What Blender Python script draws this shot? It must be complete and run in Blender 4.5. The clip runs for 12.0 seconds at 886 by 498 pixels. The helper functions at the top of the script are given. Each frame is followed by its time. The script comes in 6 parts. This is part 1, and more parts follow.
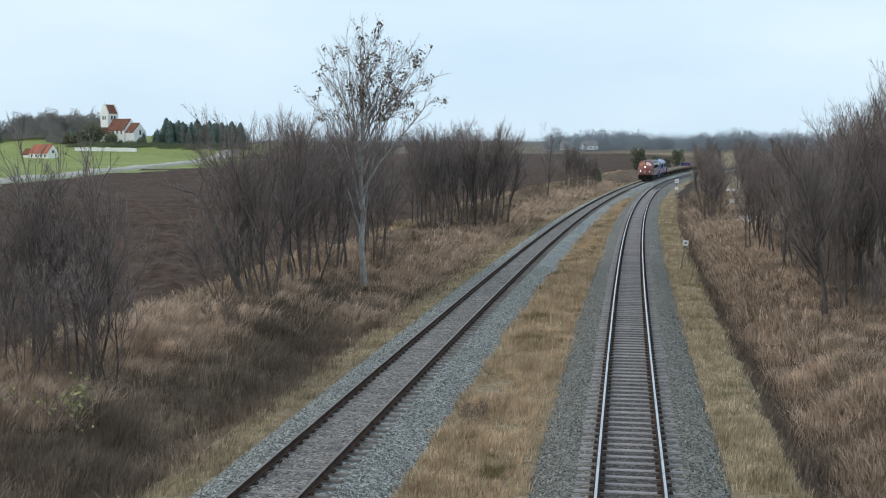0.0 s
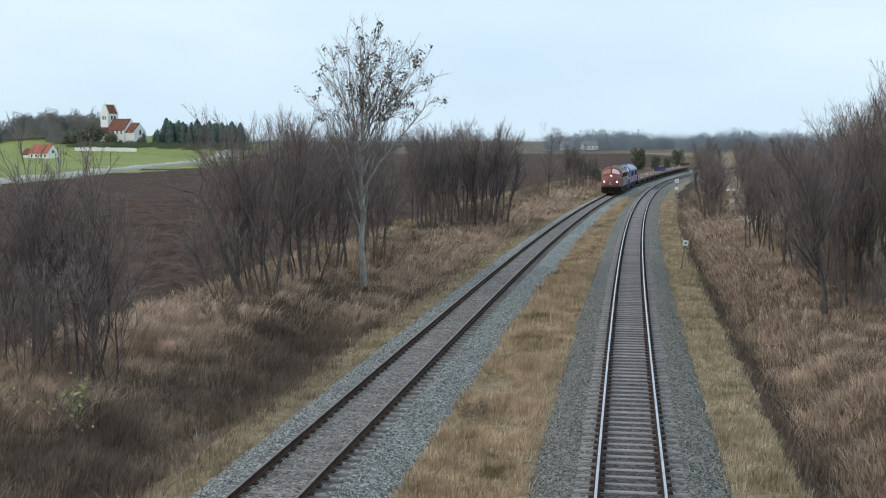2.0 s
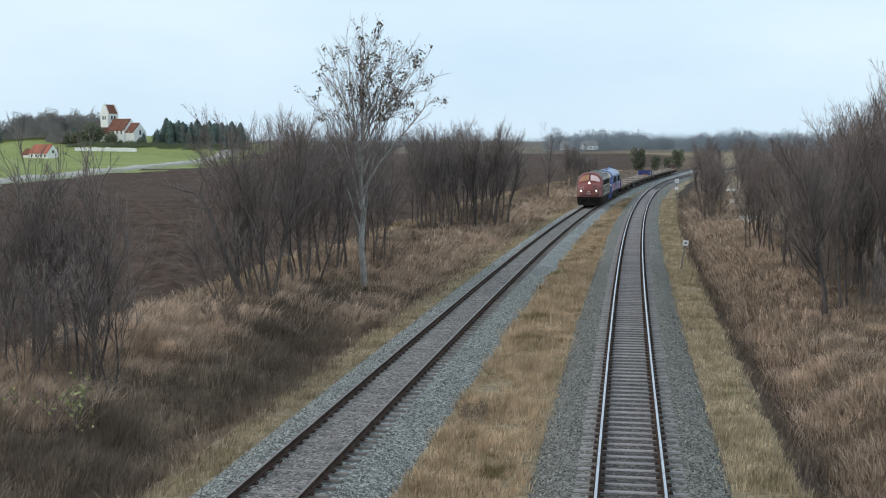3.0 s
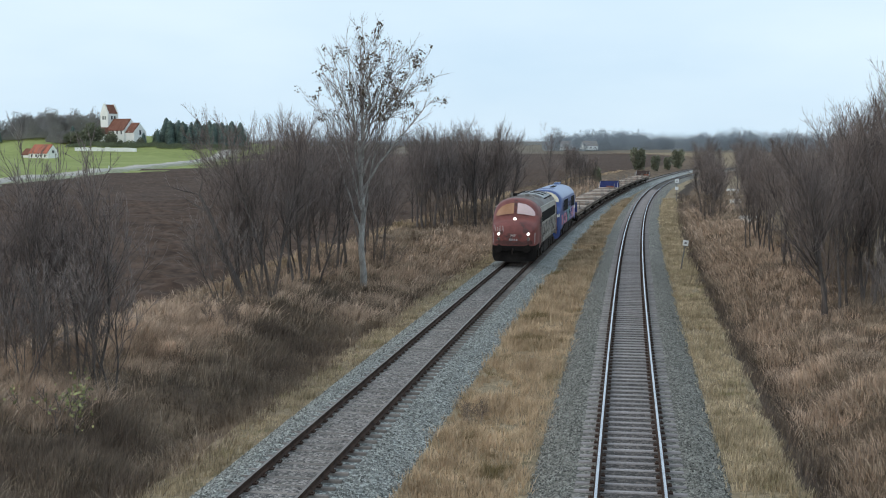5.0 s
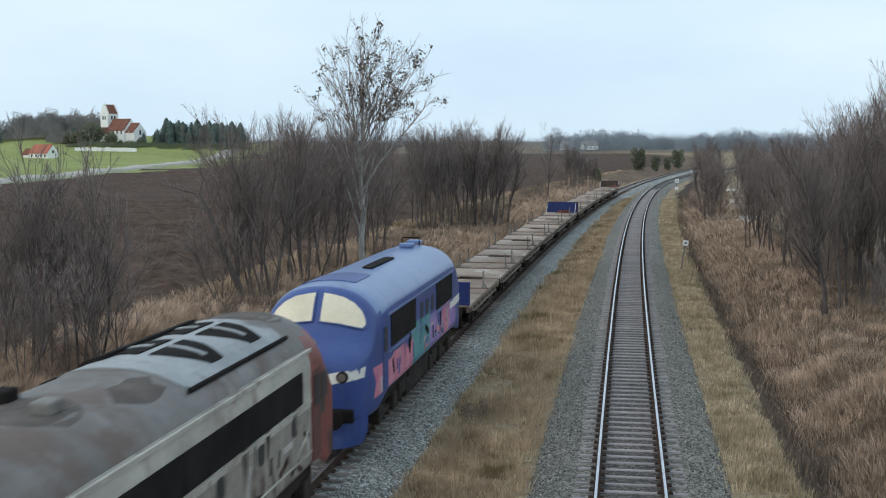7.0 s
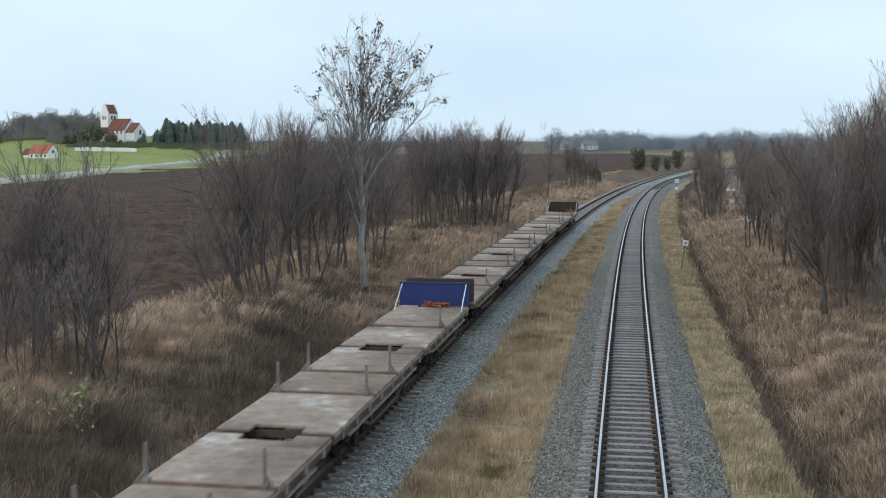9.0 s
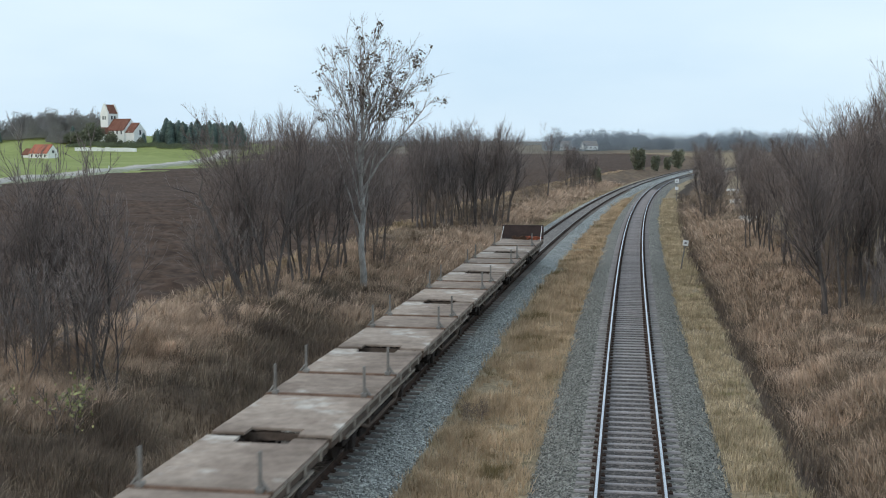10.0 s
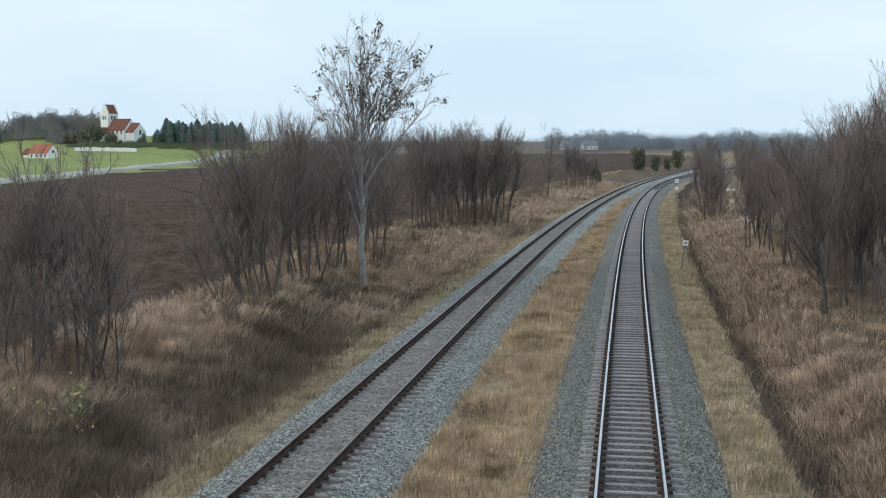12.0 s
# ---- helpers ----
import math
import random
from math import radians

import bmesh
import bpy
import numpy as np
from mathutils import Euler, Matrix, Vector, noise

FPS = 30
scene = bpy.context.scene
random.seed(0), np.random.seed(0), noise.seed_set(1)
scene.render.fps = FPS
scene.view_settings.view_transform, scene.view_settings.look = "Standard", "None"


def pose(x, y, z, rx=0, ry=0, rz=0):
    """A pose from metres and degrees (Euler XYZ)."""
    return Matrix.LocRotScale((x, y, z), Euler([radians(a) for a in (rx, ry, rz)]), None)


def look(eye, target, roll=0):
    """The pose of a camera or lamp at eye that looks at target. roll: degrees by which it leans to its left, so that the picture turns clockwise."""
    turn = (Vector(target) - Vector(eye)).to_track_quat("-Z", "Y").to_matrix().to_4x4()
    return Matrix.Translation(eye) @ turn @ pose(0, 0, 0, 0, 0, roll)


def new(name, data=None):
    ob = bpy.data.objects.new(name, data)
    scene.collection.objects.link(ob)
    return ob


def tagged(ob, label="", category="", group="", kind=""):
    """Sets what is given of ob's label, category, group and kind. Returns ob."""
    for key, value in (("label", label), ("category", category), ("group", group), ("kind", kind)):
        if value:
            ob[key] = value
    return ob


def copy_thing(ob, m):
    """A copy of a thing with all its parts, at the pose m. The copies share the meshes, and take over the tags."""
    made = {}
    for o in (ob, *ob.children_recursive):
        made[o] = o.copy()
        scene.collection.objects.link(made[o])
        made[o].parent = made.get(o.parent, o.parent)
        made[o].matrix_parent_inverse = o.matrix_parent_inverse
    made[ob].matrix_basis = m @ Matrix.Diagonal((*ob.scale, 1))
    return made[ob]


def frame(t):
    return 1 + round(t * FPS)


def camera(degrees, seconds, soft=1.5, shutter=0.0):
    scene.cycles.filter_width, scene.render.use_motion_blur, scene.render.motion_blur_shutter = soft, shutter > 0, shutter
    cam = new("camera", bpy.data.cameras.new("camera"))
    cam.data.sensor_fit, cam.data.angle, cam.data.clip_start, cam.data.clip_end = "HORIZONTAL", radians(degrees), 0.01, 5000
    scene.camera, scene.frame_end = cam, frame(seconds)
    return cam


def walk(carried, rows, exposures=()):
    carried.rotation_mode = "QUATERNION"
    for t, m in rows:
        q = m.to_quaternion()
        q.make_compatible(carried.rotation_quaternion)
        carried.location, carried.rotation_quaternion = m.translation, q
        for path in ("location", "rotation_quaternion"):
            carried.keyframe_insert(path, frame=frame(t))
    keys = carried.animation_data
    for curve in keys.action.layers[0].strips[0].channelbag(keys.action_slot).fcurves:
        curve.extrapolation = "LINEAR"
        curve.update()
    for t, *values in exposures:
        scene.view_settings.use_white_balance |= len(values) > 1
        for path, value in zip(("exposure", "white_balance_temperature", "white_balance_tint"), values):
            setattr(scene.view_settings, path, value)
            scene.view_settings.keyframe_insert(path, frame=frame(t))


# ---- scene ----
from mathutils.bvhtree import BVHTree

# ---- camera: a fixed stand on a bridge parapet over the line ----
EYE_HEIGHT = 7.54
cam = camera(41.67, 12.0, soft=1.05, shutter=0.2)
STAND = pose(0, 0, EYE_HEIGHT, 90 - 5.186)
walk(cam, [(0.0, STAND), (12.0, STAND)])

# ---- light: a bright overcast winter sky, one weak broad sun ----
world = bpy.data.worlds.new("overcast_sky")
scene.world = world
world.use_nodes = True
wn, wl = world.node_tree.nodes, world.node_tree.links
wn.clear()
w_out = wn.new("ShaderNodeOutputWorld")
w_bg = wn.new("ShaderNodeBackground")
w_sky = wn.new("ShaderNodeTexSky")
w_sky.sky_type = "NISHITA"
w_sky.sun_disc = False
w_sky.sun_elevation = radians(29.5)
w_sky.sun_rotation = radians(243.4)
w_scale = wn.new("ShaderNodeVectorMath")
w_scale.operation = "SCALE"
w_scale.inputs["Scale"].default_value = 0.06
w_tc = wn.new("ShaderNodeTexCoord")
w_map = wn.new("ShaderNodeMapping")
w_map.inputs["Scale"].default_value = (1.6, 1.6, 5.0)
w_noise = wn.new("ShaderNodeTexNoise")
w_noise.inputs["Scale"].default_value = 1.3
w_noise.inputs["Detail"].default_value = 6.0
w_noise.inputs["Roughness"].default_value = 0.5
w_ramp = wn.new("ShaderNodeValToRGB")
w_ramp.color_ramp.elements[0].position = 0.32
w_ramp.color_ramp.elements[0].color = (0.585, 0.76, 0.92, 1)
w_ramp.color_ramp.elements[1].position = 0.68
w_ramp.color_ramp.elements[1].color = (0.745, 0.89, 0.995, 1)
w_mix = wn.new("ShaderNodeMix")
w_mix.data_type = "RGBA"
w_mix.inputs["Factor"].default_value = 0.88
wl.new(w_tc.outputs["Generated"], w_map.inputs["Vector"])
wl.new(w_map.outputs["Vector"], w_noise.inputs["Vector"])
wl.new(w_noise.outputs["Fac"], w_ramp.inputs["Fac"])
wl.new(w_sky.outputs["Color"], w_scale.inputs[0])
wl.new(w_scale.outputs["Vector"], w_mix.inputs["A"])
wl.new(w_ramp.outputs["Color"], w_mix.inputs["B"])
wl.new(w_mix.outputs["Result"], w_bg.inputs["Color"])
w_bg.inputs["Strength"].default_value = 1.16
wl.new(w_bg.outputs["Background"], w_out.inputs["Surface"])

sun = new("sun", bpy.data.lights.new("sun", "SUN"))
sun.data.energy = 1.0
sun.data.angle = radians(40)
sun.data.color = (1.0, 0.88, 0.74)
sun.matrix_world = look((-60, -30, 38), (0, 0, 0))
scene.view_settings.exposure = 0.0


# ---- materials ----
def mat(name, low, high, scale=3.0, rough=0.8, bump=0.0, fine=0.0, metal=0.0, detail=6.0, island=0.0, spots=None, rand=0.0, stretch=None, gloss=None):
    """Two-scale noise colour between low and high, fine grain, bump; island: spread of value per joined piece; rand: per object."""
    m = bpy.data.materials.new(name)
    m.use_nodes = True
    n, l = m.node_tree.nodes, m.node_tree.links
    b = n["Principled BSDF"]
    b.inputs["Roughness"].default_value = rough
    b.inputs["Metallic"].default_value = metal
    b.inputs["Specular IOR Level"].default_value = gloss if gloss is not None else (0.12 if rough >= 0.85 else 0.5)
    tc = n.new("ShaderNodeTexCoord")
    src = tc.outputs["Object"]
    if stretch:
        mp = n.new("ShaderNodeMapping")
        mp.inputs["Scale"].default_value = stretch
        l.new(src, mp.inputs["Vector"])
        src = mp.outputs["Vector"]
    big = n.new("ShaderNodeTexNoise")
    big.inputs["Scale"].default_value = scale
    big.inputs["Detail"].default_value = detail
    big.inputs["Roughness"].default_value = 0.6
    l.new(src, big.inputs["Vector"])
    ramp = n.new("ShaderNodeValToRGB")
    ramp.color_ramp.elements[0].position, ramp.color_ramp.elements[1].position = 0.3, 0.7
    ramp.color_ramp.elements[0].color, ramp.color_ramp.elements[1].color = (*low, 1), (*high, 1)
    l.new(big.outputs["Fac"], ramp.inputs["Fac"])
    col = ramp.outputs["Color"]
    small = n.new("ShaderNodeTexNoise")
    small.inputs["Scale"].default_value = scale * 11
    small.inputs["Detail"].default_value = 3.0
    l.new(src, small.inputs["Vector"])
    if spots:
        colour, size, share = spots
        sp = n.new("ShaderNodeTexNoise")
        sp.inputs["Scale"].default_value = size
        sp.inputs["Detail"].default_value = 5.0
        sp.inputs["Roughness"].default_value = 0.65
        l.new(src, sp.inputs["Vector"])
        sr = n.new("ShaderNodeValToRGB")
        sr.color_ramp.elements[0].position, sr.color_ramp.elements[1].position = share, min(1.0, share + 0.12)
        l.new(sp.outputs["Fac"], sr.inputs["Fac"])
        mx = n.new("ShaderNodeMix")
        mx.data_type = "RGBA"
        mx.inputs["B"].default_value = (*colour, 1)
        l.new(sr.outputs["Color"], mx.inputs["Factor"])
        l.new(col, mx.inputs["A"])
        col = mx.outputs["Result"]
    value = None
    if fine:
        mr = n.new("ShaderNodeMapRange")
        mr.inputs["From Min"].default_value, mr.inputs["From Max"].default_value = 0.25, 0.75
        mr.inputs["To Min"].default_value, mr.inputs["To Max"].default_value = 1 - fine, 1 + fine
        l.new(small.outputs["Fac"], mr.inputs["Value"])
        value = mr.outputs["Result"]
    for amount, node, socket in ((island, "ShaderNodeNewGeometry", "Random Per Island"), (rand, "ShaderNodeObjectInfo", "Random")):
        if amount:
            g = n.new(node)
            mr = n.new("ShaderNodeMapRange")
            mr.inputs["To Min"].default_value, mr.inputs["To Max"].default_value = 1 - amount, 1 + amount
            l.new(g.outputs[socket], mr.inputs["Value"])
            if value:
                mu = n.new("ShaderNodeMath")
                mu.operation = "MULTIPLY"
                l.new(value, mu.inputs[0])
                l.new(mr.outputs["Result"], mu.inputs[1])
                value = mu.outputs["Value"]
            else:
                value = mr.outputs["Result"]
    if value:
        hv = n.new("ShaderNodeHueSaturation")
        l.new(col, hv.inputs["Color"])
        l.new(value, hv.inputs["Value"])
        col = hv.outputs["Color"]
    l.new(col, b.inputs["Base Color"])
    if bump:
        bp = n.new("ShaderNodeBump")
        bp.inputs["Strength"].default_value = min(1.0, bump)
        bp.inputs["Distance"].default_value = 0.03
        l.new(small.outputs["Fac"], bp.inputs["Height"])
        l.new(bp.outputs["Normal"], b.inputs["Normal"])
    return m


def ballast_mat(name, tone):
    """Crushed stone: every Voronoi cell a stone of its own grey, joints dark and deep."""
    m = bpy.data.materials.new(name)
    m.use_nodes = True
    n, l = m.node_tree.nodes, m.node_tree.links
    b = n["Principled BSDF"]
    b.inputs["Roughness"].default_value = 0.85
    tc = n.new("ShaderNodeTexCoord")
    v = n.new("ShaderNodeTexVoronoi")
    v.inputs["Scale"].default_value = 15.0
    l.new(tc.outputs["Object"], v.inputs["Vector"])
    sep = n.new("ShaderNodeSeparateColor")
    l.new(v.outputs["Color"], sep.inputs["Color"])
    ramp = n.new("ShaderNodeValToRGB")
    e = ramp.color_ramp.elements
    e[0].position, e[0].color = 0.0, tuple(c * 0.35 for c in tone) + (1,)
    e[1].position, e[1].color = 1.0, tuple(min(1, c * 2.2) for c in tone) + (1,)
    k = e.new(0.55)
    k.color = (*tone, 1)
    l.new(sep.outputs["Red"], ramp.inputs["Fac"])
    big = n.new("ShaderNodeTexNoise")
    big.inputs["Scale"].default_value = 0.7
    big.inputs["Detail"].default_value = 7.0
    l.new(tc.outputs["Object"], big.inputs["Vector"])
    mr = n.new("ShaderNodeMapRange")
    mr.inputs["From Min"].default_value, mr.inputs["From Max"].default_value = 0.3, 0.7
    mr.inputs["To Min"].default_value, mr.inputs["To Max"].default_value = 0.78, 1.15
    l.new(big.outputs["Fac"], mr.inputs["Value"])
    hv = n.new("ShaderNodeHueSaturation")
    l.new(ramp.outputs["Color"], hv.inputs["Color"])
    l.new(mr.outputs["Result"], hv.inputs["Value"])
    l.new(hv.outputs["Color"], b.inputs["Base Color"])
    bp = n.new("ShaderNodeBump")
    bp.inputs["Strength"].default_value = 1.0
    bp.inputs["Distance"].default_value = 0.05
    bp.invert = True
    l.new(v.outputs["Distance"], bp.inputs["Height"])
    l.new(bp.outputs["Normal"], b.inputs["Normal"])
    return m


def glow_mat(name, colour, strength):
    m = bpy.data.materials.new(name)
    m.use_nodes = True
    b = m.node_tree.nodes["Principled BSDF"]
    b.inputs["Base Color"].default_value = (*colour, 1)
    b.inputs["Emission Color"].default_value = (*colour, 1)
    b.inputs["Emission Strength"].default_value = strength
    return m


M_BALLAST_NEW = ballast_mat("pale_ballast", (0.245, 0.250, 0.236))
M_BALLAST_OLD = ballast_mat("grey_ballast", (0.163, 0.153, 0.132))
M_CONCRETE = mat("sleeper_concrete", (0.2295, 0.2111, 0.2079), (0.3488, 0.3213, 0.3203), 2.0, 0.85, 0.4, 0.15, rand=0.14)
M_CONCRETE_DIRTY = mat("dusty_sleeper_concrete", (0.1669, 0.1458, 0.1314), (0.2966, 0.2628, 0.2394), 2.0, 0.9, 0.4, 0.15, rand=0.22)
M_CRIB = ballast_mat("dust_stained_ballast", (0.078, 0.066, 0.060))
M_CRIB_PALE = ballast_mat("lightly_stained_ballast", (0.185, 0.1643, 0.152))
M_RUST = mat("rail_rust", (0.036, 0.024, 0.019), (0.085, 0.053, 0.040), 3.0, 0.85, 0.2, 0.2)
M_RAIL_TOP = mat("worn_rail_steel", (0.44, 0.44, 0.47), (0.62, 0.62, 0.65), 1.0, 0.22, metal=1.0)
M_RAIL_DULL = mat("dull_rail_steel", (0.18, 0.15, 0.135), (0.28, 0.245, 0.225), 1.5, 0.45, metal=0.6)
M_SOIL_GRASS = mat("winter_turf", (0.187, 0.1418, 0.0935), (0.341, 0.2679, 0.176), 0.5, 0.95, 0.8, 0.35, spots=((0.14, 0.1241, 0.065), 0.9, 0.58))
M_SCRUB_SOIL = mat("scrub_soil", (0.08625, 0.0604, 0.046), (0.2185, 0.1538, 0.1035), 0.45, 0.95, 0.8, 0.35)
M_DITCH = mat("ditch_soil", (0.0605, 0.0451, 0.0363), (0.1265, 0.0935, 0.0726), 1.2, 0.95, 0.8, 0.3)
M_PLOUGH = mat("ploughed_soil", (0.05564, 0.03533, 0.02638), (0.1024, 0.06734, 0.05046), 0.16, 0.95, 1.0, 0.5, spots=((0.17, 0.13, 0.10), 2.2, 0.66))
M_GREEN = mat("winter_wheat", (0.2117, 0.2453, 0.07964), (0.2937, 0.3249, 0.1233), 0.03, 0.95, 0.3, 0.15)
M_FAR_FIELD = mat("far_stubble", (0.13, 0.1066, 0.0845), (0.221, 0.1885, 0.143), 0.004, 0.95, 0.0, 0.2)
M_ROAD = mat("pale_asphalt", (0.385, 0.3575, 0.319), (0.484, 0.451, 0.407), 0.3, 0.9, 0.2, 0.1)
M_DRY_GRASS = mat("dry_grass", (0.312, 0.2228, 0.1423), (0.7162, 0.5436, 0.3708), 0.9, 0.9, island=0.14, spots=((0.19, 0.145, 0.075), 0.5, 0.53))
M_VERGE_GRASS = mat("verge_grass", (0.2452, 0.1954, 0.1204), (0.6403, 0.5207, 0.3639), 1.2, 0.9, island=0.35, spots=((0.25, 0.235, 0.115), 0.7, 0.58))
M_TAN_GRASS = mat("bleached_tussock_grass", (0.2102, 0.149, 0.1081), (0.8028, 0.6004, 0.4525), 1.3, 0.9, island=0.14)
M_TALL_GRASS = mat("tall_dead_grass", (0.1541, 0.1151, 0.08503), (0.517, 0.4014, 0.2967), 1.1, 0.9, island=0.14, spots=((0.115, 0.084, 0.060), 0.33, 0.5))
M_BRUSH = mat("bramble_stems", (0.1224, 0.09058, 0.07099), (0.2264, 0.1775, 0.137), 0.4, 0.9, island=0.4)
M_BARK = mat("dark_bark", (0.06257, 0.05265, 0.0486), (0.1669, 0.1418, 0.1283), 2.5, 0.9, 0.5, 0.3, stretch=(1, 1, 0.25))
M_BARK_PALE = mat("pale_ash_bark", (0.19, 0.178, 0.162), (0.50, 0.48, 0.45), 4.0, 0.85, 0.6, 0.35, stretch=(1, 1, 0.45), spots=((0.09, 0.08, 0.072), 2.6, 0.64))
M_TWIG = mat("bare_twigs", (0.1326, 0.1065, 0.09792), (0.2574, 0.213, 0.1958), 0.5, 0.9, island=0.45)
M_TWIG_PALE = mat("pale_bare_twigs", (0.1187, 0.1, 0.0925), (0.3, 0.2562, 0.2375), 0.5, 0.9, island=0.35)
M_LEAF = mat("last_dead_leaves", (0.06, 0.045, 0.03), (0.12, 0.085, 0.05), 0.8, 0.8, island=0.4)
M_LEAF_GREEN = mat("yellow_green_leaves", (0.17, 0.175, 0.06), (0.32, 0.31, 0.13), 0.8, 0.7, island=0.4)
# Needles paled and blued, with the haze put into the base colour.
M_CONIFER_HAZED = mat("hazed_spruce_needles", (0.1155, 0.1638, 0.1514), (0.21, 0.273, 0.2487), 0.4, 0.85, island=0.4)
# Horizon woods in blue-grey; distance haze is painted into this colour.
M_FAR_BAND_HAZED = mat("hazed_far_wood", (0.2624, 0.2867, 0.311), (0.3888, 0.4131, 0.4374), 0.02, 0.95, island=0.2)
M_EVERGREEN = mat("olive_evergreen", (0.1216, 0.1287, 0.09295), (0.2431, 0.2503, 0.1716), 0.4, 0.85, island=0.4)
# Bare wood raised in tone: the colour carries the haze of distance.
M_FAR_WOOD_HAZED = mat("hazed_bare_wood", (0.2083, 0.1895, 0.1796), (0.3904, 0.3602, 0.3406), 0.03, 0.95, island=0.3)
M_HILL_SCRUB = mat("hill_scrub", (0.13, 0.1495, 0.091), (0.247, 0.26, 0.169), 0.05, 0.95, island=0.3)
M_WHITEWASH = mat("whitewashed_wall", (0.7844, 0.7844, 0.7632), (0.8904, 0.8904, 0.8692), 0.4, 0.85, 0.1, 0.04)
M_ROOF_TILE = mat("red_roof_tiles", (0.15, 0.065, 0.045), (0.235, 0.11, 0.08), 0.6, 0.85, 0.4, 0.2)
M_ROOF_BRIGHT = mat("new_red_tiles", (0.36, 0.10, 0.06), (0.46, 0.15, 0.09), 0.6, 0.8, 0.3, 0.15)
M_DARK = mat("dark_opening", (0.02, 0.02, 0.022), (0.04, 0.04, 0.042), 2.0, 0.5)
M_PAINT_WHITE = mat("white_sign_paint", (0.72, 0.72, 0.72), (0.82, 0.82, 0.82), 3.0, 0.5)
M_POST = mat("grey_post", (0.10, 0.095, 0.09), (0.2, 0.19, 0.18), 4.0, 0.7, 0.2)

# ---- small mesh tools ----
def part(name, bm, material, parent=None, label="", smooth=False):
    me = bpy.data.meshes.new(name)
    bm.normal_update()
    bm.to_mesh(me)
    bm.free()
    for mm in (material if isinstance(material, (list, tuple)) else (material,)):
        me.materials.append(mm)
    if smooth:
        me.polygons.foreach_set("use_smooth", [True] * len(me.polygons))
    ob = new(name, me)
    if parent:
        ob.parent = parent
    return tagged(ob, label)


def thing(name, label, category, group="", kind="", m=None):
    ob = new(name)
    ob.empty_display_size = 0.2
    if m is not None:
        ob.matrix_world = m
    return tagged(ob, label, category, group, kind)


def box(bm, cx, cy, cz, sx, sy, sz, bevel=0.0, m=None, index=0):
    r = bmesh.ops.create_cube(bm, size=1.0)
    mm = Matrix.Translation((cx, cy, cz)) @ Matrix.Diagonal((sx, sy, sz, 1))
    if m is not None:
        mm = m @ mm
    bmesh.ops.transform(bm, matrix=mm, verts=r["verts"])
    faces = set(f for v in r["verts"] for f in v.link_faces)
    for f in faces:
        f.material_index = index
    if bevel:
        edges = list(set(e for v in r["verts"] for e in v.link_edges))
        bmesh.ops.bevel(bm, geom=edges, offset=bevel, segments=2, affect="EDGES", profile=0.5)
    return bm


def cyl(bm, a, b, ra, rb=None, seg=10, caps=True):
    a, b = Vector(a), Vector(b)
    rb = ra if rb is None else rb
    d = b - a
    q = d.to_track_quat("Z", "Y").to_matrix().to_4x4()
    r = bmesh.ops.create_cone(bm, cap_ends=caps, segments=seg, radius1=ra, radius2=rb, depth=d.length)
    bmesh.ops.transform(bm, matrix=Matrix.Translation((a + b) / 2) @ q, verts=r["verts"])
    return bm


def pydata(name, verts, faces, material, parent=None, label="", smooth=False):
    me = bpy.data.meshes.new(name)
    me.from_pydata(verts, [], faces)
    for mm in (material if isinstance(material, (list, tuple)) else (material,)):
        me.materials.append(mm)
    if smooth:
        me.polygons.foreach_set("use_smooth", [True] * len(me.polygons))
    me.update()
    ob = new(name, me)
    if parent:
        ob.parent = parent
    return tagged(ob, label)


def numpy_mesh(name, co, tri, material, parent=None, label=""):
    """A triangle mesh from numpy arrays, quickly."""
    me = bpy.data.meshes.new(name)
    me.vertices.add(len(co))
    me.vertices.foreach_set("co", np.asarray(co, np.float32).ravel())
    me.loops.add(len(tri) * 3)
    me.loops.foreach_set("vertex_index", np.asarray(tri, np.int32).ravel())
    me.polygons.add(len(tri))
    me.polygons.foreach_set("loop_start", np.arange(0, len(tri) * 3, 3, dtype=np.int32))
    me.polygons.foreach_set("loop_total", np.full(len(tri), 3, np.int32))
    for mm in (material if isinstance(material, (list, tuple)) else (material,)):
        me.materials.append(mm)
    me.update(calc_edges=True)
    ob = new(name, me)
    if parent:
        ob.parent = parent
    return tagged(ob, label)


# ---- the plan: two curving tracks; rail tops lie at z = 0 ----
LEFT_LINE = (-7.9586, 0.166312, -1.1254e-05, 1.15415e-06, -1.57225e-09)
RIGHT_LINE = (0.26067, 0.15349, 4.005e-05, 3.7041e-07, 7.0605e-10)
NEAR_Y, FAR_Y = 0.0, 330.0


def line_x(c, y):
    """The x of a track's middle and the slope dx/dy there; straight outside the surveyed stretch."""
    k = min(max(y, NEAR_Y), FAR_Y)
    slope = c[1] + 2 * c[2] * k + 3 * c[3] * k * k + 4 * c[4] * k ** 3
    return c[0] + c[1] * k + c[2] * k * k + c[3] * k ** 3 + c[4] * k ** 4 + slope * (y - k), slope


def line_arr(c, y):
    k = np.clip(y, NEAR_Y, FAR_Y)
    slope = c[1] + 2 * c[2] * k + 3 * c[3] * k * k + 4 * c[4] * k ** 3
    return c[0] + c[1] * k + c[2] * k * k + c[3] * k ** 3 + c[4] * k ** 4 + slope * (y - k), slope


